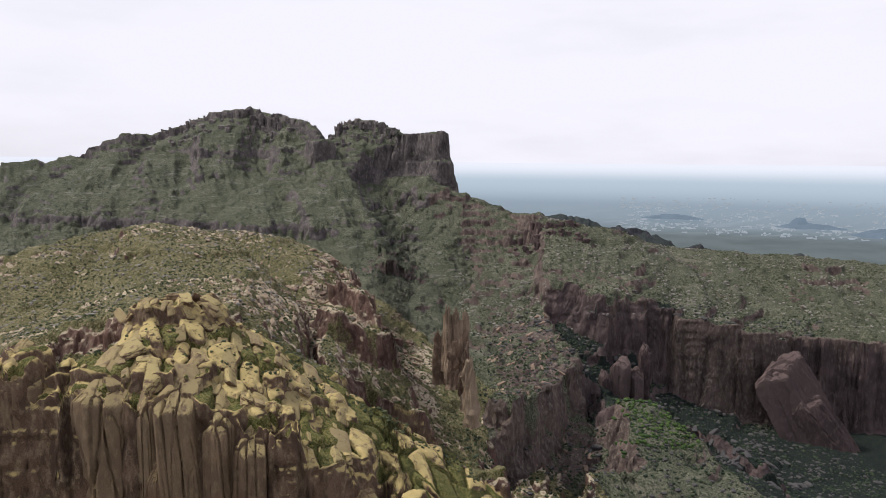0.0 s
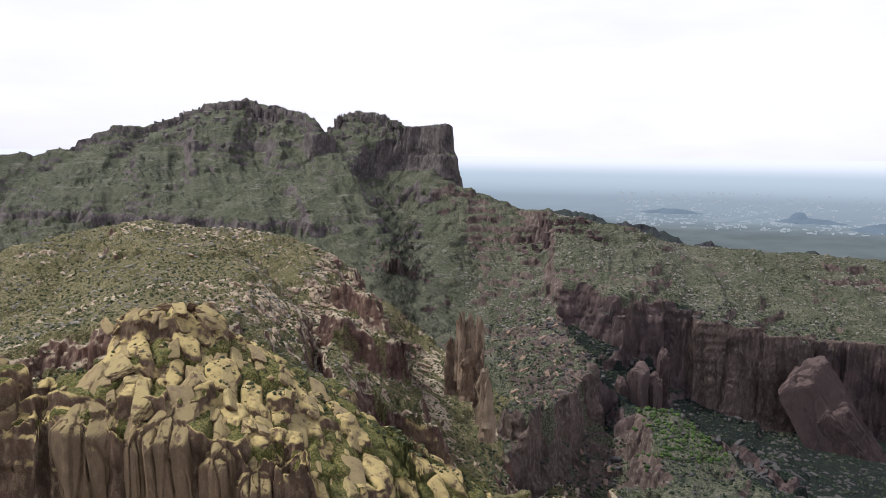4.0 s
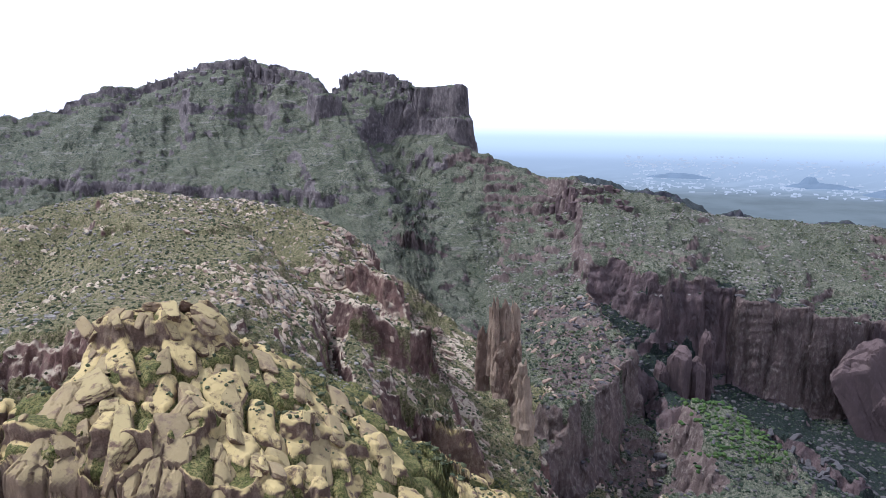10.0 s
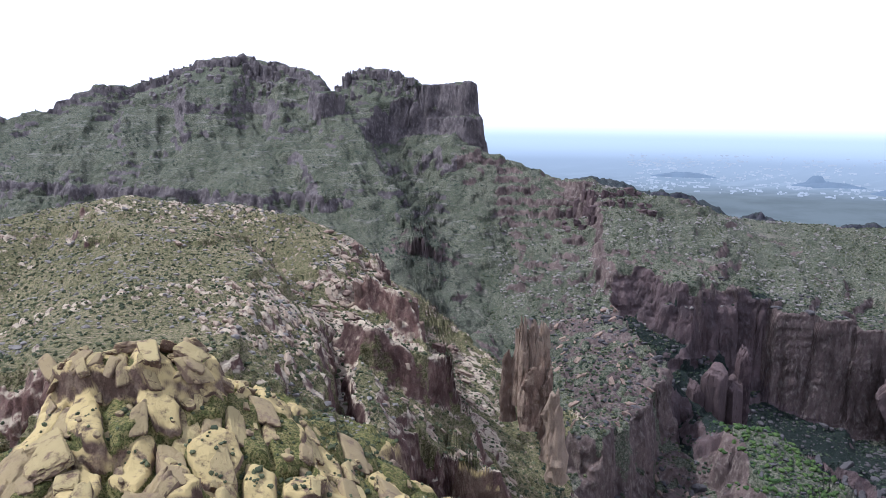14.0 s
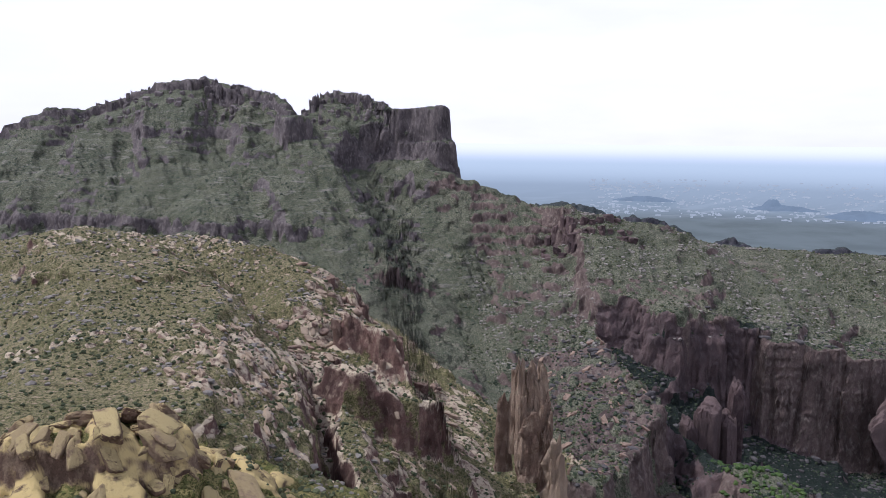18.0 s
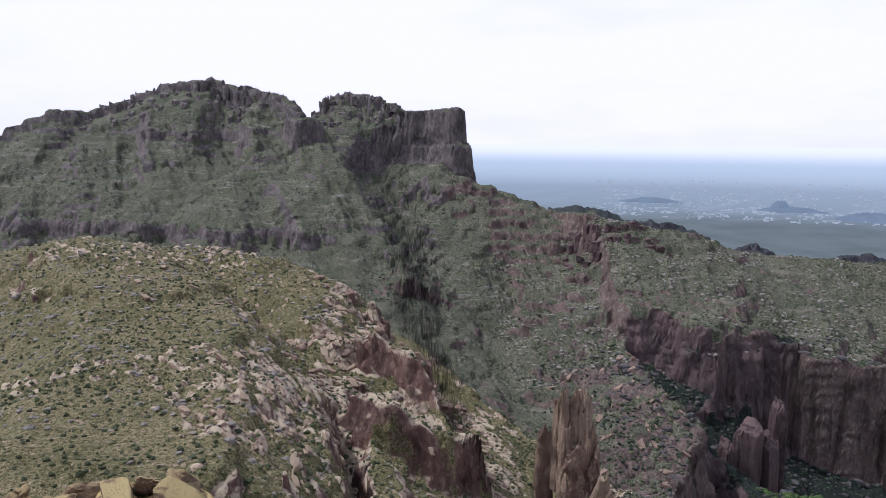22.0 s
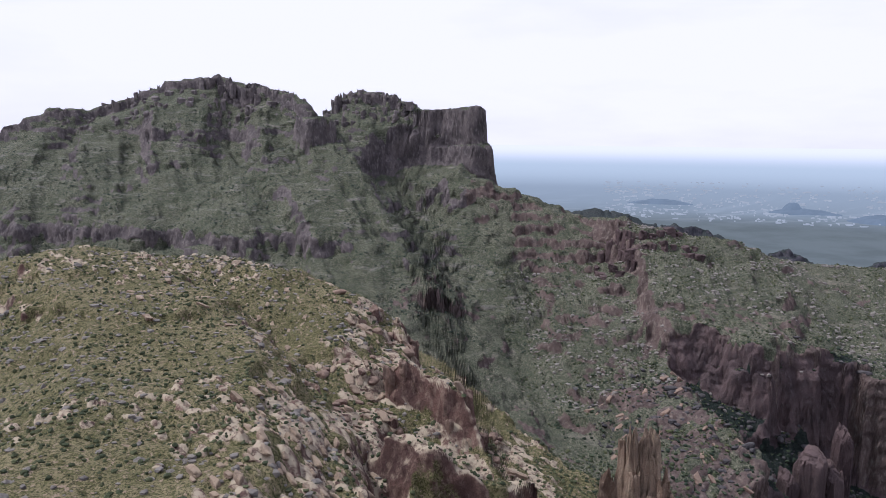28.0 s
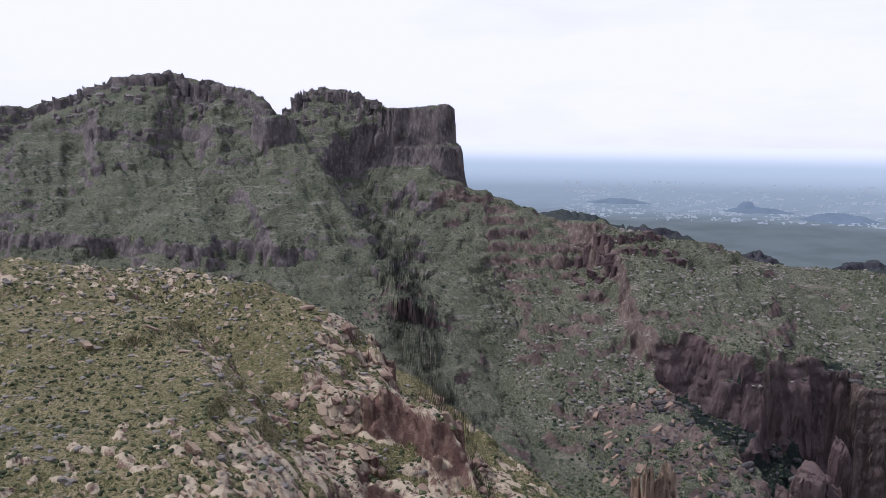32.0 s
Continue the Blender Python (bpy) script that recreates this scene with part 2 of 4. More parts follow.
def height(X, Y):
    """Height of the mountain country, and the number of the landform that makes it."""
    wx = 6.0 * fbm(X / 30, Y / 30, octaves=3, seed=11) + 2.6 * vnoise(X / 6.5, Y / 6.5, seed=15)
    wy = 6.0 * fbm(X / 30, Y / 30, octaves=3, seed=21) + 2.6 * vnoise(X / 6.5, Y / 6.5, seed=25)
    x, y = X + wx, Y + wy
    forms = [
        (tent(x, y, MASSIF, 0.55, 0.8, 1.15, 0.55, flat=4, drop=10, w=8), 0),
        (tent(x, y, SPUR, 0.62, flat=3), 0),
        (tent(x, y, SHOULDER, 0.42, 0.6, flat=4), 1),
        (tent(x, y, COLUMN_CLIFF, 0.5, flat=8, drop=22), 1),
        (tent(x, y, DOME_BACK, 0.35, 0.75, 0.8, flat=12), 2),
        (tent(x, y, DOME_SPINE, 1.3, east=0.75, west=0.32, flat=34), 2),
        (tent(x, y, RED_RIDGE, 0.75, flat=3, drop=11), 2),
        (tent(x, y, RED_MID, 0.7, flat=4, drop=15, w=5), 2),
        (tent(x, y, RED_FRONT, 0.62, flat=4, drop=24, w=5), 2),
        (tent(x, y, DARK_CLIFF, 0.7, flat=5, drop=20, w=5), 2),
        (tent(x, y, WALL, 0.5, 0.35, flat=5, drop=36, w=5), 2),
        (tent(x, y, FINS, 1.3, 0.9, 1.4, 0.7, flat=7, drop=10), 6),
        (tent(x, y, LOW_ROCKS, 0.8, flat=5, drop=45), 2),
        (tent(x, y, KNOLL_TOP, 0.45, 0.5, 0.7, 0.55, flat=8, drop=8, w=6), 6),
        (tent(x, y, KNOLL, 0.8, flat=10, drop=110, w=8), 6),
        (tent(x, y, KNOLL_STEP, 1.1, 0.9, 1.5, 0.9, flat=12, drop=22, w=8), 6),
        (tent(x, y, KNOLL_FOOT, 0.8, flat=11, drop=75, w=8), 6),
        (tent(x, y, WEST_ROCK, 0.8, flat=14, drop=110, w=8), 6),
    ]
    forms += [(tent(x, y, pts, s, flat=3, drop=6), 3) for pts, s in HILLS]
    z, zone = np.full(X.shape, 60.0), np.zeros(X.shape, int)
    for f, n in forms:
        zone = np.where(f > z, n, zone)
        z = smax(f, z, 4.0)
    # the knoll breaks off in a cliff of great pillars, parted by deep joints
    _, _, rim, cr = blocks(X + wx, Y + wy, 27.0, 111, -1.3, 1.3)
    lip = np.interp(x, [-260, -190, -160, -115, -72, -40, -25], [303, 309, 306, 302, 291, 312, 330]) + 3 * cr
    z = z - 120 * smooth(0, 7, lip - y) * smooth(-20, -30, x) * (z > 150)
    z = z - (zone == 6) * smooth(26, 4, y - lip) * (2 * cr + 10 * smooth(3.0, 0, rim))
    # a red wall over the canyon's head, and a broken step west of the knoll's top
    edge = np.interp(x, [-46, -20, 16, 24], [476, 480, 486, 490])
    below = smooth(0, 5, edge - y) * smooth(-66, -42, x) * smooth(36, 26, x) * smooth(400, 420, y)
    z = z - below * np.maximum(0, z - 198 + 0.3 * (edge - y))
    edge = np.interp(x, [-260, -200, -165], [397, 393, 386])
    z = z - 14 * smooth(0, 6, edge - y) * smooth(-160, -172, x) * smooth(328, 345, y)
    d, (cz, cs, reach), _, _ = along(x, y, GULLY)
    z = np.minimum(z, cz + cs * np.maximum(0, d - 3) + 300 * smooth(0, 90, d - reach))
    d, (cz,), _, _ = along(x, y, CLEFT)
    d = d * (1 + 0.45 * fbm(X / 24, Y / 24, octaves=3, seed=53))
    z = np.minimum(z, cz + 1.4 * np.maximum(0, d - 2) + 300 * smooth(0, 16, d - 4))
    # ravines that run down the mountain's face
    d, _, _, _ = along(x, y, MASSIF)
    face = smooth(15, 90, d) * smooth(1270, 1200, Y) * smooth(800, 900, Y) * smooth(60, -120, X + 0.3 * (Y - 1000))
    for pts, wide in RAVINES:
        dr, (deep,), _, _ = along(x, y, pts)
        z = z - deep * smooth(wide, 0, dr * (1 + 0.3 * fbm(X / 30, Y / 30, octaves=2, seed=57)))
    cut = ridged((X + 0.35 * (Y - 1000) + 10 * fbm(X / 50, Y / 50, seed=61)) / 46, Y / 300, 3, 63)
    z = z + face * 12.0 * (cut - 0.3)
    d2, _, _, _ = along(x, y, SHOULDER)
    slope2 = smooth(10, 70, d2) * smooth(950, 900, Y) * smooth(730, 790, Y) * smooth(40, 110, X)
    z = z + slope2 * 8 * (ridged((X - 0.2 * Y + 10 * fbm(X / 40, Y / 40, seed=71)) / 55, Y / 260, 3, 73) - 0.3)
    # cliff bands on the mountain
    wob = 7 * fbm(X / 80, Y / 80, octaves=3, seed=81)
    west = smooth(-150, -240, X) * smooth(8, 45, d)
    z = z - west * 7 * smooth(428, 422, z + wob) * smooth(900, 1000, Y)
    z = z - smooth(-125, -150, X) * 10 * smooth(319, 316, z + 0.5 * wob) * smooth(860, 920, Y)
    d, (cz, cs, cd, ch, cn), gx, gy = along(x, y, CANYON)
    right = smooth(-8, 8, gx + gy)
    reach, rise = cn + (cd - cn) * right, 60 + (ch - 60) * right
    carve = cz + cs * np.maximum(0, d - 6) + rise * smooth(0, 7, d - reach) + 400 * smooth(8, 60, d - reach)
    zone = np.where((carve < z) & (Y < 830) & (Y > 250), 5, zone)
    z = np.minimum(z, carve)
    # massive rock, not cut by the ravines
    hard = [
        (tent(x, y, FLATIRON, 3.0, 0.8, 3.0, 0.8, flat=13, drop=42, w=5), 0),
        (tent(x, y, FLATIRON_FOOT, 0.6, 1.2, 1.3, flat=14, drop=34, w=6), 0),
        (tent(x, y, PILLAR, 3.0, 0.6, 3.0, 3.0, flat=17, drop=36, w=6), 0),
        (tent(x, y, PILLAR_FOOT, 0.6, flat=19, drop=32, w=6), 0),
        (tent(x, y, ROUND, 0.75, flat=15, drop=18, w=12), 1),
        (tent(x, y, BUTTRESS, 0.8, 0.4, flat=18, drop=92, w=8), 1),
        (tent(x, y, FLOOR_ROCKS, 1.0, flat=6, drop=14, w=7), 5),
    ]
    for f, n in hard:
        zone = np.where(f > z, n, zone)
        z = smax(f, z, 3.0)
    # the bluff under the round shoulder breaks off
    z = z - 40 * smooth(0, 7, np.interp(x, [30, 58, 80, 98, 118, 150], [545, 556, 582, 612, 640, 680]) - y) * smooth(35, 50, x) * smooth(165, 140, x) * (z > 165)
    # beds of rock: uneven steps along the slope
    step = 11.0
    q = (z + 9 * fbm(X / 60, Y / 60, octaves=3, seed=31)) / step
    fr = q - np.floor(q)
    ledge = (np.floor(q) + smooth(0.3, 0.7, fr)) * step - q * step
    z = z + ledge * (0.1 + 0.75 * smooth(0.02, 0.4, fbm(X / 45, Y / 45, octaves=3, seed=33)))
    z = z + 3.0 * fbm(X / 34, Y / 34, octaves=5, seed=41) + 1.0 * fbm(X / 6, Y / 6, octaves=2, seed=47)
    return z, zone


def ground_height(X, Y):
    r = np.hypot(X, Y)
    z, zone = height(X, Y)
    fade = smooth(1900, 2300, r)
    behind = smooth(150, -250, Y) * smooth(400, 900, r)
    z = z * (1 - fade) + plain(r) * fade
    z = np.where(Y < 150, z * (1 - behind) + 60 * behind, z)
    return z, np.where(r > 1900, 4, zone)


RADII = np.concatenate([np.linspace(5, 260, 40, endpoint=False), np.linspace(260, 430, 260, endpoint=False), np.linspace(430, 850, 380, endpoint=False), np.linspace(850, 1400, 360, endpoint=False),
                        np.linspace(1400, 2300, 60, endpoint=False), np.linspace(2300, 4900, 60)])
TURNS = np.radians(np.concatenate([np.linspace(-38, 41, 900, endpoint=False), np.linspace(41, 322, 60, endpoint=False)]))


# ---- materials ----
def material(name):
    m = bpy.data.materials.new(name)
    m.use_nodes = True
    t = m.node_tree
    t.nodes.clear()
    out = t.nodes.new("ShaderNodeOutputMaterial")
    b = t.nodes.new("ShaderNodeBsdfPrincipled")
    t.links.new(b.outputs[0], out.inputs[0])
    b.inputs["Roughness"].default_value = 0.9
    b.inputs["Specular IOR Level"].default_value = 0.15
    return m, t, b


def tex(t, scale, detail=5.0, rough=0.6, stretch=(1, 1, 1), distort=0.0):
    c = t.nodes.new("ShaderNodeNewGeometry")
    mp = t.nodes.new("ShaderNodeMapping")
    mp.inputs["Scale"].default_value = stretch
    n = t.nodes.new("ShaderNodeTexNoise")
    n.inputs["Scale"].default_value, n.inputs["Detail"].default_value = scale, detail
    n.inputs["Roughness"].default_value, n.inputs["Distortion"].default_value = rough, distort
    t.links.new(c.outputs["Position"], mp.inputs["Vector"])
    t.links.new(mp.outputs[0], n.inputs["Vector"])
    return n.outputs["Fac"]


def span(t, value, a, b, lo=0.0, hi=1.0):
    n = t.nodes.new("ShaderNodeMapRange")
    n.interpolation_type = "SMOOTHSTEP"
    for k, v in (("From Min", a), ("From Max", b), ("To Min", lo), ("To Max", hi)):
        n.inputs[k].default_value = v
    t.links.new(value, n.inputs["Value"])
    return n.outputs[0]


def calc(t, op, a, b=None):
    n = t.nodes.new("ShaderNodeMath")
    n.operation = op
    for i, v in enumerate((a, b)):
        if v is None:
            continue
        if isinstance(v, (int, float)):
            n.inputs[i].default_value = v
        else:
            t.links.new(v, n.inputs[i])
    return n.outputs[0]


def blend(t, fac, a, b, mode="MIX"):
    n = t.nodes.new("ShaderNodeMix")
    n.data_type, n.blend_type = "RGBA", mode
    for sock, v in ((n.inputs[0], fac), (n.inputs[6], a), (n.inputs[7], b)):
        if isinstance(v, (int, float)):
            sock.default_value = v
        elif isinstance(v, tuple):
            sock.default_value = (*v, 1)
        else:
            t.links.new(v, sock)
    return n.outputs[2]


def bump(t, b, value, distance, strength=1.0):
    n = t.nodes.new("ShaderNodeBump")
    n.inputs["Distance"].default_value, n.inputs["Strength"].default_value = distance, strength
    t.links.new(value, n.inputs["Height"])
    t.links.new(n.outputs[0], b.inputs["Normal"])


def rock_colour(t, dark, mid, pale):
    """Weathered rock: blotches, upright streaks and fine grain."""
    big = tex(t, 0.045, 4, 0.55)
    streak = tex(t, 0.36, 5, 0.6, (1, 1, 0.42))
    fine = tex(t, 1.6, 6, 0.7)
    c = blend(t, span(t, big, 0.35, 0.65), dark, mid)
    c = blend(t, span(t, streak, 0.46, 0.70, 0.0, 0.6), c, pale)
    c = blend(t, span(t, tex(t, 0.16, 5, 0.7, (1, 1, 0.45)), 0.56, 0.66, 0.0, 0.55), c, tuple(v * 0.55 for v in dark))
    c = blend(t, span(t, fine, 0.3, 0.62, 0.5, 0.0), c, tuple(v * 0.35 for v in dark))
    return c, streak, fine


def terrain_material(name, rock, soil, green, cover, lichen=None, cap=None, rubble=0.6, ledges=0.0):
    """Rock where the ground is bare, gravelly soil with dry grass and low scrub where it is not."""
    m, t, b = material(name)
    c, streak, fine = rock_colour(t, *rock)
    geo = t.nodes.new("ShaderNodeNewGeometry")
    sep = t.nodes.new("ShaderNodeSeparateXYZ")
    t.links.new(geo.outputs["Normal"], sep.inputs[0])
    mask = t.nodes.new("ShaderNodeAttribute")
    mask.attribute_name = "bare"
    rag = tex(t, 0.22, 6, 0.7)
    level = span(t, calc(t, "ADD", mask.outputs["Fac"], calc(t, "MULTIPLY", calc(t, "SUBTRACT", rag, 0.5), 1.1)), 0.40, 0.60, 1.0, 0.0)
    patch = tex(t, 0.03, 5, 0.6)
    tuft = tex(t, 0.55, 5, 0.75)
    g = blend(t, span(t, patch, 0.36, 0.64), soil, tuple(0.5 * s_ + 0.5 * g_ for s_, g_ in zip(soil, green)))
    g = blend(t, span(t, tuft, 0.54 - 0.1 * cover, 0.62 - 0.08 * cover, 0.0, 0.9), g, green)
    g = blend(t, span(t, tex(t, 1.3, 4, 0.7), 0.49, 0.57, 0.0, 0.8), g, tuple(0.34 * v for v in green))
    stones = tex(t, 0.42, 5, 0.75)
    g = blend(t, span(t, stones, rubble, rubble + 0.06, 0.0, 0.8), g, rock[2])
    if ledges:
        beds = tex(t, 0.10, 6, 0.7, (0.35, 0.35, 2.2))
        g = blend(t, span(t, beds, 0.55, 0.66, 0.0, ledges), g, rock[2])
        g = blend(t, span(t, beds, 0.42, 0.34, 0.0, 0.6 * ledges), g, rock[0])
    # pale tan painted on upward faces, as sunlit tops of the ledges
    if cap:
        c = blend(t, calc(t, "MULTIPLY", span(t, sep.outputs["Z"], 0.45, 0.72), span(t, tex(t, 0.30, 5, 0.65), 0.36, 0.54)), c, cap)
    if lichen:
        lm = calc(t, "MULTIPLY", span(t, sep.outputs["Z"], 0.30, 0.62), span(t, tex(t, 0.20, 5, 0.65), 0.32, 0.50))
        c = blend(t, lm, c, lichen)
    t.links.new(blend(t, level, c, g), b.inputs["Base Color"])
    h = calc(t, "ADD", calc(t, "MULTIPLY", fine, 0.5), calc(t, "ADD", streak, tuft))
    bump(t, b, h, 0.9)
    return m


ROCK_FAR = ((0.080, 0.068, 0.068), (0.170, 0.143, 0.135), (0.29, 0.255, 0.235))
ROCK_RED = ((0.095, 0.056, 0.048), (0.190, 0.112, 0.088), (0.38, 0.28, 0.205))
M_MASSIF = terrain_material("massif_scrub_and_rock", ROCK_FAR, (0.205, 0.196, 0.135), (0.074, 0.088, 0.052), 0.95, rubble=0.60, ledges=0.45)
M_MESA = terrain_material("mesa_scrub_and_rock", ((0.096, 0.070, 0.063), (0.172, 0.126, 0.108), (0.31, 0.262, 0.215)), (0.200, 0.190, 0.132), (0.074, 0.088, 0.054), 0.85, rubble=0.60, ledges=0.32)
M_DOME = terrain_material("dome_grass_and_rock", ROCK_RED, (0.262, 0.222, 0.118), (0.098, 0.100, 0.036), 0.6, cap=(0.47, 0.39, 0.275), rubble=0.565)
M_KNOLL = terrain_material("knoll_lichened_rock", ((0.115, 0.074, 0.052), (0.225, 0.148, 0.100), (0.40, 0.30, 0.195)), (0.27, 0.225, 0.085), (0.105, 0.115, 0.032), 0.8, lichen=(0.57, 0.44, 0.19), rubble=0.62)
# the shade over the canyon is put into these near-black ground colours
M_CANYON = terrain_material("shade_toned_scrub_and_scree", ((0.076, 0.056, 0.056), (0.142, 0.100, 0.095), (0.175, 0.142, 0.132)), (0.040, 0.043, 0.038), (0.018, 0.028, 0.022), 1.1, rubble=0.66)
# bluish tint in scrub and rock carries the distance haze
M_HILL = terrain_material("far_hill_scrub_haze_tint", ((0.055, 0.056, 0.066), (0.085, 0.082, 0.092), (0.14, 0.13, 0.135)), (0.085, 0.088, 0.082), (0.042, 0.055, 0.055), 0.9)

# desert floor, far off as a backdrop: distance haze is painted in as pale glow
M_PLAIN, t, b = material("desert_floor_haze_glow")
geo = t.nodes.new("ShaderNodeNewGeometry")
flat_v = t.nodes.new("ShaderNodeVectorMath")
flat_v.operation = "MULTIPLY"
flat_v.inputs[1].default_value = (1, 1, 0)
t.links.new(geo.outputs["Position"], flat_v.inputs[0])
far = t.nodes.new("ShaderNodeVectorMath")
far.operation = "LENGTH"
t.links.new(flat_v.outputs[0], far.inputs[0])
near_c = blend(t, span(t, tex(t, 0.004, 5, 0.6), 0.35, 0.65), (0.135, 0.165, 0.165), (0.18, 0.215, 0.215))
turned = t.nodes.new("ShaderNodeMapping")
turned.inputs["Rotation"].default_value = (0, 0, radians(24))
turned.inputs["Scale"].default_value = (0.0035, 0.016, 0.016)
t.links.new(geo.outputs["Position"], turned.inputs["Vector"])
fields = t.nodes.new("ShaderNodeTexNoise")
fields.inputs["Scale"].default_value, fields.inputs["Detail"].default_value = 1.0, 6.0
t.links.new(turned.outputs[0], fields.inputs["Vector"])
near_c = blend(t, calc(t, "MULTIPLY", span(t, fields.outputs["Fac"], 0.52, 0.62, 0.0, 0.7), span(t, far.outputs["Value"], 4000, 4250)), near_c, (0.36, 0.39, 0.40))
# painted haze by radius: bluish first, sky-white at the skyline
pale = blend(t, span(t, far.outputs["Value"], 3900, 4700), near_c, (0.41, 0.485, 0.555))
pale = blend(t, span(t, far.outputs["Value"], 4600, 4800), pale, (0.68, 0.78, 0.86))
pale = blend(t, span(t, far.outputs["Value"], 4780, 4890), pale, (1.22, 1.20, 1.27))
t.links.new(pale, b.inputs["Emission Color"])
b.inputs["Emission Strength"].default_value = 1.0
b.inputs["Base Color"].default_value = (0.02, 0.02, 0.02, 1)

# ---- the ground: one sheet, cut where landforms meet ----
RR, TT = np.meshgrid(RADII, TURNS, indexing="ij")
GX, GY = RR * np.sin(TT), RR * np.cos(TT)
GZ, GZONE = by_rows(ground_height, GX, GY)


def from_grid(table, x, y):
    """Values of a table over the sheet, at any places."""
    r, a = np.hypot(x, y), np.arctan2(x, y)
    a = np.where(a < TURNS[0], a + 2 * np.pi, a)
    i = np.interp(r, RADII, np.arange(len(RADII)))
    j = np.interp(a, TURNS, np.arange(len(TURNS)))
    i0, j0 = np.clip(i.astype(int), 0, len(RADII) - 2), np.clip(j.astype(int), 0, len(TURNS) - 2)
    fi, fj = i - i0, j - j0
    return ((table[i0, j0] * (1 - fi) + table[i0 + 1, j0] * fi) * (1 - fj) + (table[i0, j0 + 1] * (1 - fi) + table[i0 + 1, j0 + 1] * fi) * fj)


def steepness(table, e=1.5):
    def slope(x, y):
        return np.hypot(from_grid(table, x + e, y) - from_grid(table, x - e, y), from_grid(table, x, y + e) - from_grid(table, x, y - e)) / (2 * e)
    return by_rows(slope, GX, GY)


GSTEEP = steepness(GZ)
ROCKY = np.maximum(smooth(0.78, 1.15, GSTEEP), 0.9 * smooth(0.20, 0.38, by_rows(lambda x, y: fbm(x / 40, y / 40, octaves=4, seed=91), GX, GY)) * smooth(0.25, 0.55, GSTEEP))
ROCKY = np.maximum(ROCKY, np.maximum(np.roll(ROCKY, 3, 0), np.roll(ROCKY, -3, 0)) * 0.9) * smooth(1500, 1300, RR)
ROCKY = ROCKY * (1 - 0.75 * smooth(-90, -70, GX) * smooth(1060, 1080, GY) * smooth(80, 40, GX)) * (1 - 0.85 * smooth(225, 240, GX) * smooth(680, 700, GY) * smooth(800, 770, GY))
ROCKY = ROCKY * (1 - 0.8 * smooth(-92, -80, GX) * smooth(40, 25, GX) * smooth(488, 496, GY) * smooth(562, 550, GY))
ROCKY = ROCKY * (1 - 0.7 * smooth(-125, -115, GX) * smooth(-55, -65, GX) * smooth(425, 440, GY) * smooth(620, 590, GY))
DR = np.gradient(RADII)[:, None] + 0 * GX
STEEP_ROCK = 0.88 + 0.2 * (GZONE == 0)
BARE = smooth(STEEP_ROCK, STEEP_ROCK + 0.45, steepness(GZ, 2.5)) * smooth(2000, 1700, RR)
SEEN = smooth(245, 275, RR)  # the ground under the path's start stays plain
BARE, ROCKY = BARE * SEEN, ROCKY * SEEN
KNOLLISH = SEEN * (GZONE == 6) * smooth(410, 395, GY) * (1 - 0.9 * smooth(1.2, 2.0, GSTEEP))
FINNY = smooth(-152, -138, GX) * smooth(-84, -94, GX) * smooth(428, 440, GY) * smooth(560, 535, GY) * (GZONE == 2)
RIDGY = smooth(-128, -115, GX) * smooth(8, -10, GX) * smooth(505, 515, GY) * smooth(705, 690, GY) * (GZONE == 2)
ROUNDY = smooth(45, 60, GX) * smooth(150, 138, GX) * smooth(550, 570, GY) * smooth(775, 755, GY) * np.isin(GZONE, (1, 2))
PATCHY = smooth(0.10, 0.34, by_rows(lambda x, y: fbm(x / 42, y / 42, octaves=4, seed=95), GX, GY)) * smooth(0.95, 0.6, GSTEEP) * np.isin(GZONE, (1, 2)) * smooth(960, 920, GY)
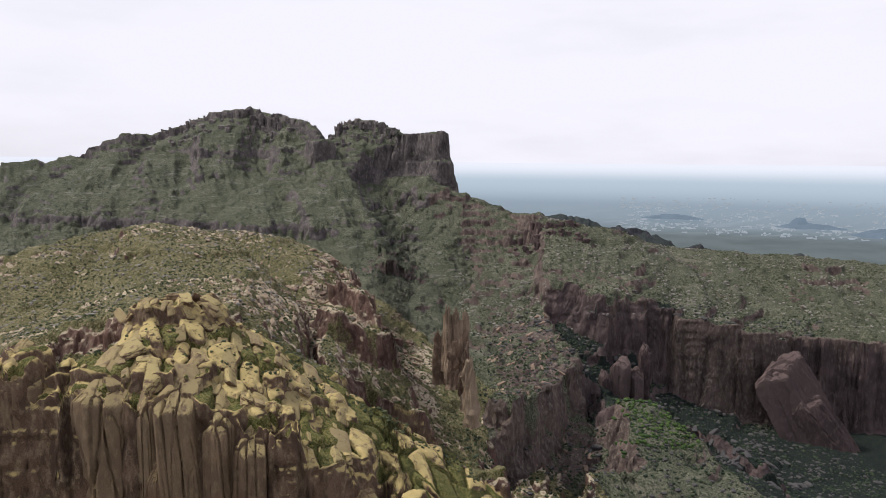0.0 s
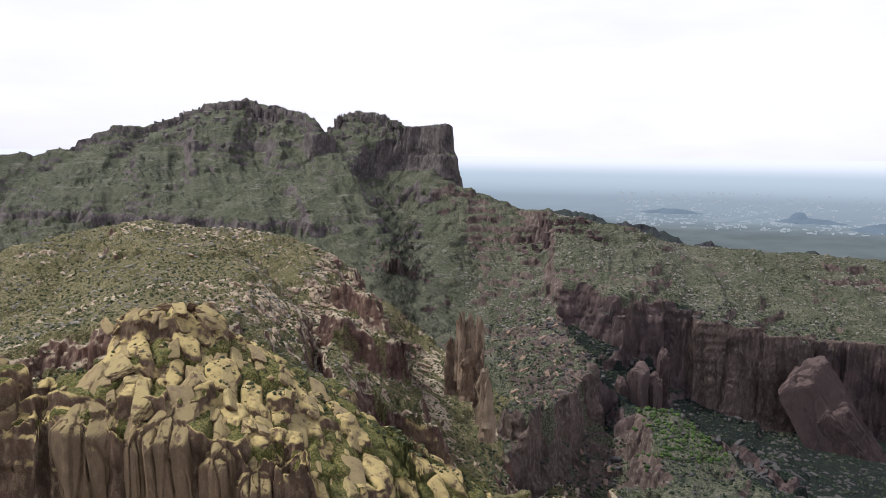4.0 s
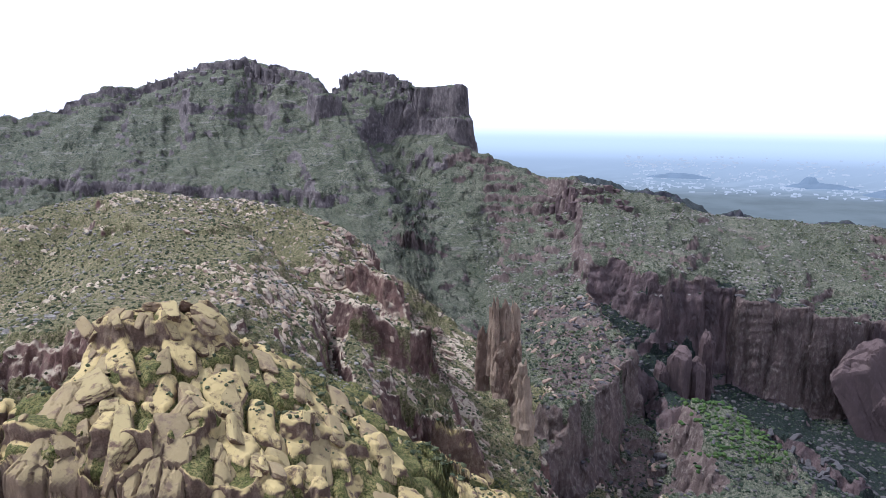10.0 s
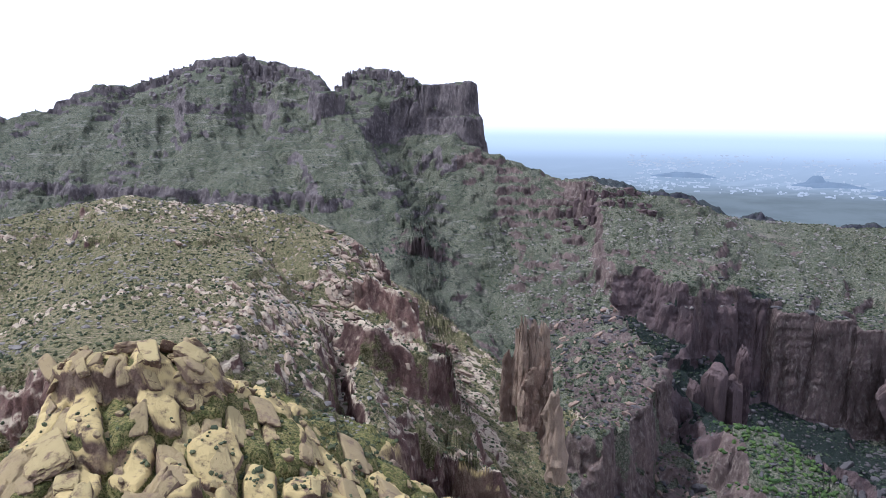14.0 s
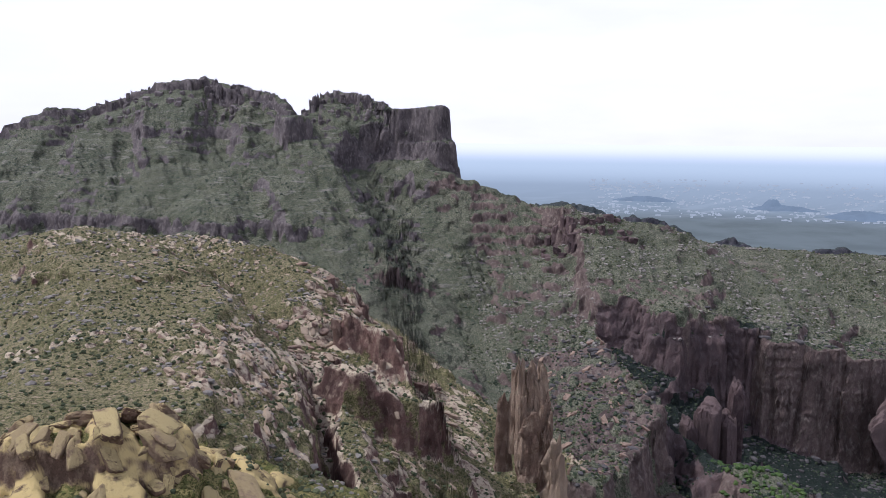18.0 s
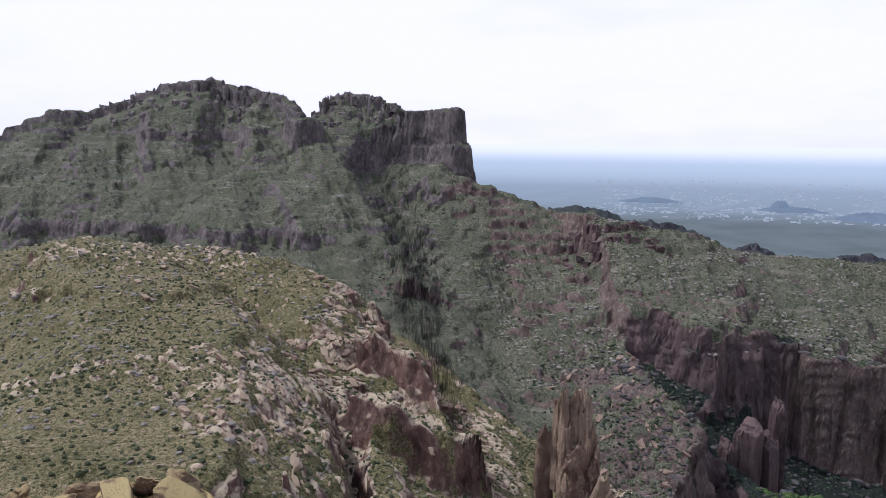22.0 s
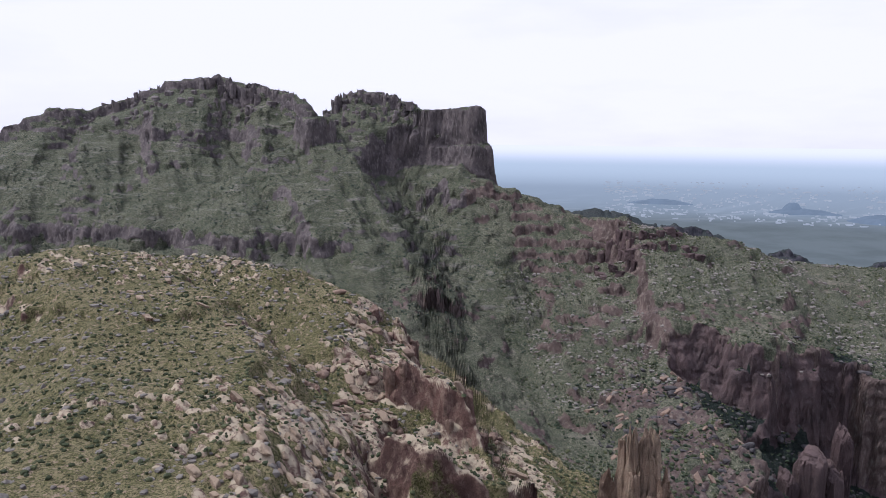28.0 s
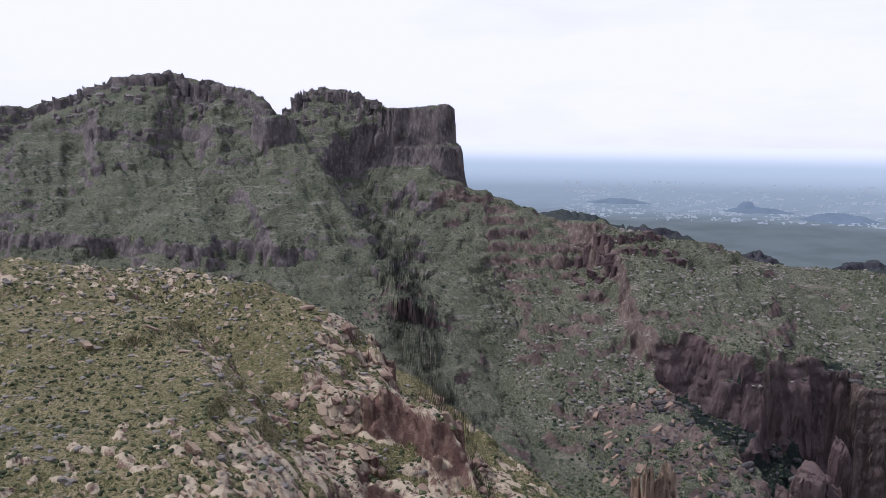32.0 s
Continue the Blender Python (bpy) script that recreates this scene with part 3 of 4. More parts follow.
# joint blocks: size, share of the slope evened out, jump, bulge, joint, seed, grain, stretch, share that is rock, where
for size, share, jump, swell, gap, seed, grain, long, rocky, mask in (
        (14.0, 0.45, 1.8, 0.0, 0.8, 101, 0.0, 1.0, 1.0, ROCKY * (GZONE != 6) * (1 - 0.8 * RIDGY)), (5.4, 0.5, 0.9, 0.0, 0.4, 103, 0.0, 1.0, 1.0, ROCKY * (GZONE != 6) * (1 - 0.6 * RIDGY)),
        (12.0, 0.15, 0.6, 1.6, 1.5, 105, -1.15, 2.0, 0.62, KNOLLISH),
        (4.6, 0.2, 0.4, 2.0, 0.5, 108, -0.95, 2.6, 0.6, FINNY), (6.0, 0.25, 0.4, 1.4, 0.5, 109, -0.5, 2.0, 0.7, RIDGY),
        (7.0, 0.3, 0.7, 1.2, 0.5, 112, 0.4, 1.6, 0.7, ROUNDY), (4.2, 0.1, 0.2, 1.3, 0.5, 110, -0.7, 1.5, 0.32, PATCHY)):
    def jointed(x, y):
        return blocks(x + 0.16 * size * fbm(x / size, y / size, octaves=2, seed=seed + 5), y + 0.16 * size * fbm(x / size, y / size, octaves=2, seed=seed + 6), size, seed, grain, long)
    cx, cy, rim, cr = by_rows(jointed, GX, GY)
    lifted = by_rows(lambda x, y: from_grid(GZ, x, y), cx, cy)
    seam = np.maximum(gap * 1.6, 1.9 * DR)
    isrock = (cr * 0.5 + 0.5 < rocky) * 1.0
    tilt = (0.16 * np.sin(cr * 71) * (GX - cx) + 0.16 * np.sin(cr * 37 + 1) * (GY - cy)) / long
    swelling = swell * (0.6 + 0.4 * np.clip(rim / (0.4 * size), 0, 1)) * isrock + tilt * isrock * (swell > 0)
    inside = smooth(0, np.maximum((0.9 if swell == 0 else 1.7) * gap, 1.6 * DR), rim)
    shift = inside * (np.clip((lifted - GZ) * share, -1.3 * size, 1.3 * size) + jump * cr + swelling) - (2.2 * gap - swell * 0.2) * (1 - smooth(0, seam, rim))
    GZ = GZ + mask * shift
    if swell:
        BARE = np.maximum(BARE * (1 - 0.6 * mask * (1 - isrock)), mask * isrock * smooth(0.5 * gap, 1.6 * gap, rim))


def softened(table):
    """A table over the sheet with its sharpest steps worn down."""
    wide = np.concatenate([table[:, -1:], table, table[:, :1]], axis=1)
    table = 0.25 * wide[:, :-2] + 0.5 * wide[:, 1:-1] + 0.25 * wide[:, 2:]
    tall = np.concatenate([table[:1], table, table[-1:]])
    return 0.25 * tall[:-2] + 0.5 * tall[1:-1] + 0.25 * tall[2:]


BARE = softened(BARE)
worn = np.maximum(np.maximum(KNOLLISH, (GZONE == 6) * 1.0), np.maximum(RIDGY, FINNY))
GZ = GZ * (1 - worn) + worn * softened(softened(GZ))
GSTEEP = steepness(GZ)

# ---- the sheet again, with its rows packed where it stands steep towards the path ----
ROWS_ALL = 1360
rise = np.gradient(GZ, axis=0)
need = np.hypot(0.34 * DR, np.where(rise > 0, 1.0, 0.6) * rise) / np.maximum(RR - 120, 170)
need = need * smooth(150, 270, RR) * smooth(2400, 1500, RR) + np.where(RR < 1900, 0.00015, 0.0013)
for wide in (31, 31, 21):  # even it out from column to column
    pad = np.concatenate([need[:, -(wide // 2):], need, need[:, :wide // 2 + 1]], axis=1)
    total = np.concatenate([np.zeros((len(RADII), 1)), np.cumsum(pad, axis=1)], axis=1)
    need = (total[:, wide:] - total[:, :-wide])[:, :len(TURNS)] / wide
run = np.cumsum(need, axis=0)
SR = np.empty((ROWS_ALL, len(TURNS)))
for k in range(len(TURNS)):
    SR[:, k] = np.interp(np.linspace(run[0, k], run[-1, k], ROWS_ALL), run[:, k], RADII)
ST = np.broadcast_to(TURNS, SR.shape)
SX, SY = SR * np.sin(ST), SR * np.cos(ST)
col = np.broadcast_to(np.arange(len(TURNS)), SR.shape)


def from_column(table):
    """Values of a table over the sheet, at the packed rows."""
    i = np.interp(SR, RADII, np.arange(len(RADII)))
    i0 = np.clip(i.astype(int), 0, len(RADII) - 2)
    return table[i0, col] * (1 - i + i0) + table[i0 + 1, col] * (i - i0)


SZ, SBARE = from_column(GZ), from_column(BARE)


def relief(x, y, z, r, bare):
    """Flutes, beds and chips that stand out of the steep faces, and small unevenness elsewhere."""
    e = 2.0
    ox, oy = from_grid(GZ, x - e, y) - from_grid(GZ, x + e, y), from_grid(GZ, x, y - e) - from_grid(GZ, x, y + e)
    n = np.hypot(ox, oy) + 1e-6
    near = smooth(1500, 1350, r) * smooth(230, 260, r)
    big = 0.8 + 0.7 * smooth(450, 1000, r)
    flute = 0.55 - 1.2 * np.abs(vnoise(x / 5.5, y / 5.5, z / 40, seed=121)) + 1.6 * vnoise(x / 13, y / 13, z / 24, seed=129)
    bed = vnoise(x / 45, y / 45, z / 2.6 + 0.4 * vnoise(x / 12, y / 12, seed=125), seed=123)
    chip = fbm(x / 2.6, y / 2.6, z / 3.4, 2, seed=127)
    out = smooth(0.85, 1.7, n / (2 * e)) * near * big * (1.0 * flute + 0.9 * np.sign(bed) * np.abs(bed) ** 0.5 + 1.1 * chip)
    return x + ox / n * out, y + oy / n * out, z + 0.5 * big * chip * near * (0.4 + 0.6 * bare)


SX, SY, SZ = by_rows(relief, SX, SY, SZ, SR, SBARE)


def grid_mesh(name, verts, quads, mat, bare):
    me = bpy.data.meshes.new(name)
    used, index = np.unique(quads, return_inverse=True)
    me.vertices.add(len(used))
    me.vertices.foreach_set("co", verts[used].astype(np.float32).ravel())
    me.loops.add(quads.size)
    me.loops.foreach_set("vertex_index", index.astype(np.int32).ravel())
    me.polygons.add(len(quads))
    me.polygons.foreach_set("loop_start", np.arange(0, quads.size, quads.shape[1], dtype=np.int32))
    me.update(calc_edges=True)
    me.polygons.foreach_set("use_smooth", np.ones(len(quads), bool))
    me.attributes.new("bare", "FLOAT", "POINT").data.foreach_set("value", bare[used].astype(np.float32))
    me.materials.append(mat)
    return me


def place_empty(name, place, label, category, group):
    e = new(name)
    e.location = place
    return tagged(e, label, category, group)


def piece(name, mesh, m, parent):
    ob = new(name, mesh)
    ob.parent = parent
    ob.matrix_parent_inverse = Matrix.Translation(-parent.location)
    ob.matrix_basis = m
    return ob


def connected(cells):
    """A number for every piece of neighbouring places with the same mark; 0 where the mark is 0."""
    own = np.arange(1, cells.size + 1).reshape(cells.shape) * (cells != 0)
    for turn in range(90):
        before = own.copy()
        for axis in (0, 1):
            a, b = (slice(1, None), slice(None, -1)) if axis == 0 else ((slice(None), slice(1, None)), (slice(None), slice(None, -1)))
            same = (cells[a] == cells[b]) & (cells[a] != 0)
            own[a] = np.where(same, np.minimum(own[a], own[b]), own[a])
            own[b] = np.where(same, np.minimum(own[a], own[b]), own[b])
        flat = np.concatenate([[0], own.ravel()])
        flat = flat[flat][flat[flat]] if turn % 2 else flat[flat]
        own = flat[1:].reshape(cells.shape)
        if (own == before).all():
            break
    return own.ravel()


nr, nt = SX.shape
ids = np.arange(nr * nt).reshape(nr, nt)
ids = np.concatenate([ids, ids[:, :1]], axis=1)
quads = np.stack([ids[:-1, :-1], ids[:-1, 1:], ids[1:, 1:], ids[1:, :-1]], axis=-1).reshape(-1, 4)[:, ::-1]
verts = np.stack([SX, SY, SZ], axis=-1).reshape(-1, 3)
sbare = SBARE.ravel()
i_near = np.clip(np.round(np.interp(SR, RADII, np.arange(len(RADII)))).astype(int), 0, len(RADII) - 1)
qzone = GZONE[i_near, col][:-1].ravel()
q_x, q_y, q_bare = SX[:-1].ravel(), SY[:-1].ravel(), SBARE[:-1].ravel()
q_piece = np.zeros(len(qzone), np.int64)
for n, size, grain, long in ((0, 70, 0.0, 1.0), (1, 60, 0.0, 1.0), (2, 40, 0.0, 1.0), (5, 40, 0.0, 1.0), (6, 27, -1.3, 1.3)):
    own = np.nonzero((qzone == n) & (q_bare > 0.5))[0]
    cx, cy, _, _ = blocks(q_x[own], q_y[own], size, 111 + (n != 6) * n, grain, long)
    q_piece[own] = np.round(cx).astype(np.int64) * 10000 + np.round(cy).astype(np.int64) + (n + 1) * 10 ** 8
q_piece = connected(q_piece.reshape(nr - 1, nt))
# every landform: its slopes, and each of its cliffs and great blocks as a part
for n, (name, mat, label, cat, face_name) in enumerate((
        ("mountain", M_MASSIF, "grey rocky mountain with a flat-topped cliff and scrubby slopes", "mountain", "cliff_face"),
        ("mesa", M_MESA, "scrub-covered mesa with dark red cliffs above a canyon", "mesa", "cliff_face"),
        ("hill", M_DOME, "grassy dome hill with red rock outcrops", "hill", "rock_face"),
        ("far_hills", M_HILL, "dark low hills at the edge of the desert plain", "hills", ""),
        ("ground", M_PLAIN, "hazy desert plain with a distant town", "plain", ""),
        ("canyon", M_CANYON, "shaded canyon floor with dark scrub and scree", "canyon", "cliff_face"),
        ("knoll", M_KNOLL, "rocky knoll with yellow lichen and grassy cracks", "knoll", "rock_block"))):
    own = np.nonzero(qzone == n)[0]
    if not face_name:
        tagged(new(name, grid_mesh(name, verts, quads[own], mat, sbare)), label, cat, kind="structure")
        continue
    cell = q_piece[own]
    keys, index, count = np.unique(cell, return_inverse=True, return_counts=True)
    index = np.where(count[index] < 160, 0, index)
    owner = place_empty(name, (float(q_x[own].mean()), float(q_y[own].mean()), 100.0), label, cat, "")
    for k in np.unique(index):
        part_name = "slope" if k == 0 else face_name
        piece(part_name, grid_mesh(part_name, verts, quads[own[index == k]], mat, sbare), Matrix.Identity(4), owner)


# ---- rocks ----
def rock_material(name, dark, mid, pale, lichen=None):
    m, t, b = material(name)
    c, streak, fine = rock_colour(t, dark, mid, pale)
    info = t.nodes.new("ShaderNodeObjectInfo")
    c = blend(t, span(t, info.outputs["Random"], 0, 1, 0.0, 0.45), c, pale)
    geo = t.nodes.new("ShaderNodeNewGeometry")
    sep = t.nodes.new("ShaderNodeSeparateXYZ")
    t.links.new(geo.outputs["Normal"], sep.inputs[0])
    top = span(t, sep.outputs["Z"], 0.2, 0.75)
    spots = span(t, tex(t, 0.22, 5, 0.65), 0.32, 0.50)
    if lichen:
        c = blend(t, calc(t, "MULTIPLY", calc(t, "MULTIPLY", top, spots), span(t, info.outputs["Random"], 0, 1, 1.0, 0.45)), c, lichen)
    else:
        c = blend(t, calc(t, "MULTIPLY", top, calc(t, "MULTIPLY", spots, 0.6)), c, pale)
    t.links.new(c, b.inputs["Base Color"])
    bump(t, b, calc(t, "ADD", calc(t, "MULTIPLY", streak, 0.5), fine), 0.9)
    return m


M_ROCK_RED = rock_material("red_rock", *ROCK_RED)
M_ROCK_LICHEN = rock_material("lichened_rock", (0.115, 0.070, 0.047), (0.225, 0.143, 0.092), (0.37, 0.275, 0.175), (0.51, 0.405, 0.185))
M_ROCK_TAN = rock_material("tan_ridge_rock", (0.130, 0.082, 0.060), (0.27, 0.185, 0.130), (0.47, 0.37, 0.26))
# dark red rock, its colour toned down further for the canyon's shade
M_ROCK_DARK = rock_material("shade_toned_canyon_rock", (0.052, 0.037, 0.038), (0.100, 0.068, 0.066), (0.165, 0.120, 0.110))
M_ROCK_GREY = rock_material("grey_crest_rock", *ROCK_FAR)
# scree grey, darkened in colour to stand for shade on the canyon floor
M_SCREE = rock_material("shade_toned_grey_scree", (0.045, 0.042, 0.044), (0.075, 0.070, 0.070), (0.13, 0.12, 0.117))
M_BOULDER = rock_material("pale_boulder", (0.12, 0.105, 0.095), (0.20, 0.18, 0.16), (0.32, 0.29, 0.25))


def raw_mesh(name, verts, faces, mat, smooth_faces=False):
    me = bpy.data.meshes.new(name)
    faces = np.asarray(faces, np.int32)
    me.vertices.add(len(verts))
    me.vertices.foreach_set("co", np.asarray(verts, np.float32).ravel())
    me.loops.add(faces.size)
    me.loops.foreach_set("vertex_index", faces.ravel())
    me.polygons.add(len(faces))
    me.polygons.foreach_set("loop_start", np.arange(0, faces.size, faces.shape[1], dtype=np.int32))
    me.update(calc_edges=True)
    me.polygons.foreach_set("use_smooth", np.full(len(faces), smooth_faces))
    me.materials.append(mat)
    return me


def column_mesh(name, mat, seed, seg=30, chip=0.06, cracks=0.16, taper=0.22, rough=0.22):
    """A jointed rock column, about 1 m in radius and 1 m high, with its foot at 0: broken sides, upright cracks, ledges and a chipped top."""
    v = np.concatenate([np.linspace(0, 0.9, 11), [0.95, 0.975, 0.99, 1.0, 1.0, 1.0, 1.0]])
    cap = np.concatenate([np.ones(12), [0.985, 0.95, 0.86, 0.6, 0.3, 0.0]])
    U, V = np.meshgrid(np.linspace(0, 2 * np.pi, seg, endpoint=False), v)
    turn = seed * 1.7
    box = 1 / (np.abs(np.cos(U + turn)) ** 3.2 + np.abs(np.sin(U + turn)) ** 3.2) ** (1 / 3.2)
    cu, su = np.cos(U), np.sin(U)
    # splinters: each stands out by its own amount
    part = np.floor((U + 0.5 * vnoise(cu * 2 + seed, su * 2, V * 1.5, seed)) / (2 * np.pi) * 7).astype(np.int64) % 7
    proud = hash3(part, part * 0 + seed, np.int64(4), seed)
    level = np.floor(V * 5 + proud).astype(np.int64)
    r = 0.84 * box * (1 + cracks * proud + 0.09 * hash3(part, level, np.int64(6), seed))
    r = r * (1 + rough * fbm(cu * 1.6, su * 1.6 + seed, V * (2.6 if rough < 0.3 else 7.0), 4, seed + 5))
    r = r * cap[:, None] * (0.96 + taper - taper * V)
    tx, ty = 0.9 * math.sin(seed * 5.1), 0.9 * math.cos(seed * 4.7)
    z = V + chip * smooth(0.7, 1.0, V) * (1.6 * fbm(cu * r * 2.2 + seed, su * r * 2.2, V * 0, 3, seed + 13) + r * (tx * cu + ty * su))
    lean_x, lean_y = 0.16 * math.sin(seed * 2.1), 0.16 * math.cos(seed * 3.3)
    verts = np.stack([r * cu + lean_x * V, r * su + lean_y * V, z], -1).reshape(-1, 3)
    i = np.arange(len(v) * seg).reshape(len(v), seg)
    j = np.roll(i, -1, 1)
    faces = np.stack([i[:-1], j[:-1], j[1:], i[1:]], -1).reshape(-1, 4)
    return raw_mesh(name, verts, faces, mat)


def ico(sub):
    bm = bmesh.new()
    bmesh.ops.create_icosphere(bm, subdivisions=sub, radius=1.0)
    v = np.array([p.co[:] for p in bm.verts])
    f = np.array([[p.index for p in q.verts] for q in bm.faces])
    bm.free()
    return v, f


def boulder_mesh(name, mat, seed, sub=3, rough=0.26):
    """A weathered block: faceted, with flat faces and dents."""
    v, f = ico(sub)
    p = np.sign(v) * np.abs(v) ** 0.78
    p = p * (1 + rough * fbm(v[:, 0] * 1.3 + seed, v[:, 1] * 1.3, v[:, 2] * 1.3, 3, seed))[:, None]
    return raw_mesh(name, p, f, mat)


def slab_mesh(name, mat, seed):
    """A block of jointed rock with flat faces, bevelled edges and a few dents, about 1 m from its middle to each face."""
    v, f = ico(4)
    rng = np.random.RandomState(seed * 7 + 1)
    planes = np.concatenate([np.array([(1, 0, 0), (-1, 0, 0), (0, 1, 0), (0, -1, 0), (0, 0, 1), (0, 0, -1)], float) + rng.uniform(-0.28, 0.28, (6, 3)), rng.normal(0, 1, (6, 3))])
    planes = planes / np.linalg.norm(planes, axis=1)[:, None]
    away = np.concatenate([rng.uniform(0.8, 1.0, 6), rng.uniform(1.0, 1.25, 6)])
    p = v / (((np.maximum(v @ planes.T, 1e-3) / away) ** 9).sum(1) ** (1 / 9))[:, None]
    crack = np.abs(vnoise(p[:, 0] * 1.6 + seed, p[:, 1] * 2.4, p[:, 2] * 0.8, seed + 8))
    p = p * (1 + 0.07 * fbm(v[:, 0] * 3 + seed, v[:, 1] * 3, v[:, 2] * 3, 3, seed + 3) - 0.12 * smooth(0.07, 0.0, crack))[:, None]
    p[:, 0] += 0.25 * math.sin(seed * 2.3) * p[:, 1]
    return raw_mesh(name, p, f, mat)


def massive_mesh(name, mat, seed, cells=44, steps=1.0, fine=5):
    """A great jointed block of rock, about 1 m from its middle to each face: flat faces, broken rim, upright joints and stepped ledges."""
    v, f = ico(fine)
    rng = np.random.RandomState(seed * 13 + 5)
    turns = np.arange(6) * 1.05 + rng.uniform(-0.3, 0.3, 6)
    lean = rng.uniform(-0.02, 0.10, 6)
    sides = np.stack([np.cos(turns) * np.cos(lean), np.sin(turns) * np.cos(lean), np.sin(lean)], -1)
    tops = np.array([(0.10, -0.12, 1), (-0.25, -0.05, 1), (rng.uniform(-0.6, 0.6), -0.75, 0.9), (0, 0, -1.0)]) + rng.uniform(-0.08, 0.08, (4, 3))
    planes = np.concatenate([sides, tops / np.linalg.norm(tops, axis=1)[:, None]])
    away = np.concatenate([rng.uniform(0.80, 1.0, 6), rng.uniform(0.94, 1.0, 2), [rng.uniform(1.10, 1.25)], [1.0]])
    p = v / (((np.maximum(v @ planes.T, 1e-3) / away) ** 36).sum(1) ** (1 / 36))[:, None]
    # joints at two scales: every piece stands out by its own amount
    k, lift = np.ones(len(p)), np.zeros(len(p))
    for n, step, gap, tall, sd in ((cells // 4, 0.13, 0.05, 0.35, 1), (cells, 0.05, 0.03, 0.45, 2)):
        warp = p * (1, 1, tall) + 0.07 * np.stack([fbm(p[:, 0] * 3 + seed + c, p[:, 1] * 3, p[:, 2] * 1.6, 3, seed + c) for c in range(3)], -1)
        seeds = p[rng.choice(len(p), n, replace=False)] * (1, 1, tall)
        d = np.linalg.norm(warp[:, None, :] - seeds[None], axis=2)
        own = d.argmin(1)
        d.partition(1, axis=1)
        proud, rise = rng.uniform(-1, 0.5, n), rng.uniform(-1, 0.4, n)
        groove = smooth(gap, 0.0, d[:, 1] - d[:, 0])
        k += step * proud[own] - 0.8 * step * groove
        lift += step * (0.9 * rise[own] - 0.5 * groove)
    k += 0.03 * fbm(p[:, 0] * 6, p[:, 1] * 6, p[:, 2] * 4 + seed, 3, seed + 4)
    out = p * k[:, None]
    out[:, 2] = p[:, 2] + steps * lift * smooth(0.5, 0.9, p[:, 2])
    return raw_mesh(name, out, f, mat)


def spot(x, y):
    return from_grid(GZ, np.asarray(x, float), np.asarray(y, float))



COLUMNS = {k: [column_mesh("rock_column", m, i + 1, chip=c) for i in range(7)] for k, m, c in (
    ("red", M_ROCK_RED, 0.10), ("dark", M_ROCK_DARK, 0.08),
    ("grey", M_ROCK_GREY, 0.12))}
COLUMNS["spire"] = [column_mesh("rock_column", M_ROCK_TAN, i + 11, chip=0.12, cracks=0.14, taper=0.6, rough=0.55) for i in range(7)]
SLABS = {k: [slab_mesh("rock_slab", m, i + 1) for i in range(6)] for k, m in (("lichen", M_ROCK_LICHEN), ("red", M_ROCK_RED), ("tan", M_ROCK_TAN), ("scree", M_SCREE))}
BLOCKS = {k: [boulder_mesh("boulder", m, i + 1) for i in range(6)] for k, m in (
    ("scree", M_SCREE), ("lichen", M_ROCK_LICHEN), ("red", M_ROCK_RED))}
MASSIVE = {k: [massive_mesh("rock_block", m, i + 1, 64 if k == "lichen" else 44, 0.3 if k == "lichen" else 0.8, 6 if k == "lichen" else 5) for i in range(5)] for k, m in (("lichen", M_ROCK_LICHEN), ("dark", M_ROCK_DARK))}


def dress(owner, kind, box, count, wide, tall, seed, steep=0.9, over=1.0):
    """Rock columns on the steep ground within a box (x0, x1, y0, y1): each rises from the foot of the slope to its lip."""
    rng = np.random.RandomState(seed)
    x, y = rng.uniform(box[0], box[1], 4000), rng.uniform(box[2], box[3], 4000)
    e = 2.5
    gx = (spot(x + e, y) - spot(x - e, y)) / (2 * e)
    gy = (spot(x, y + e) - spot(x, y - e)) / (2 * e)
    g = np.hypot(gx, gy) + 1e-6
    ux, uy = gx / g, gy / g
    r = wide[0] + (wide[1] - wide[0]) * rng.uniform(0, 1, 4000) ** 1.6
    lip, foot = spot(x + ux * r * 0.8, y + uy * r * 0.8), spot(x - ux * r * 1.2, y - uy * r * 1.2)
    taken = []
    for i in np.nonzero(g > steep)[0]:
        if any((x[i] - a) ** 2 + (y[i] - b) ** 2 < (0.8 * (r[i] + c)) ** 2 for a, b, c in taken):
            continue
        top = lip[i] + over * rng.uniform(-0.35, 0.35) * r[i]
        h = min(top - foot[i] + 4, rng.uniform(*tall))
        if h < 0.9 * r[i]:
            continue
        m = (Matrix.Translation((x[i], y[i], top - h)) @ Euler((rng.uniform(-0.08, 0.08), rng.uniform(-0.08, 0.08), rng.uniform(0, 6.28))).to_matrix().to_4x4()
             @ Matrix.Diagonal((r[i] * rng.uniform(0.7, 1.3), r[i] * rng.uniform(0.6, 1.0), h, 1)))
        piece("rock_column", COLUMNS[kind][rng.randint(7)], m, owner)
        taken.append((x[i], y[i], r[i]))
        if len(taken) >= count:
            break
    return owner


def outcrop(place, label, kind, box, count, wide, tall, seed, steep=0.9, over=1.0):
    e = place_empty("rock_outcrop", (*place, float(spot(*place)) - 2), label, "rock outcrop", "")
    return dress(e, kind, box, count, wide, tall, seed, steep, over)


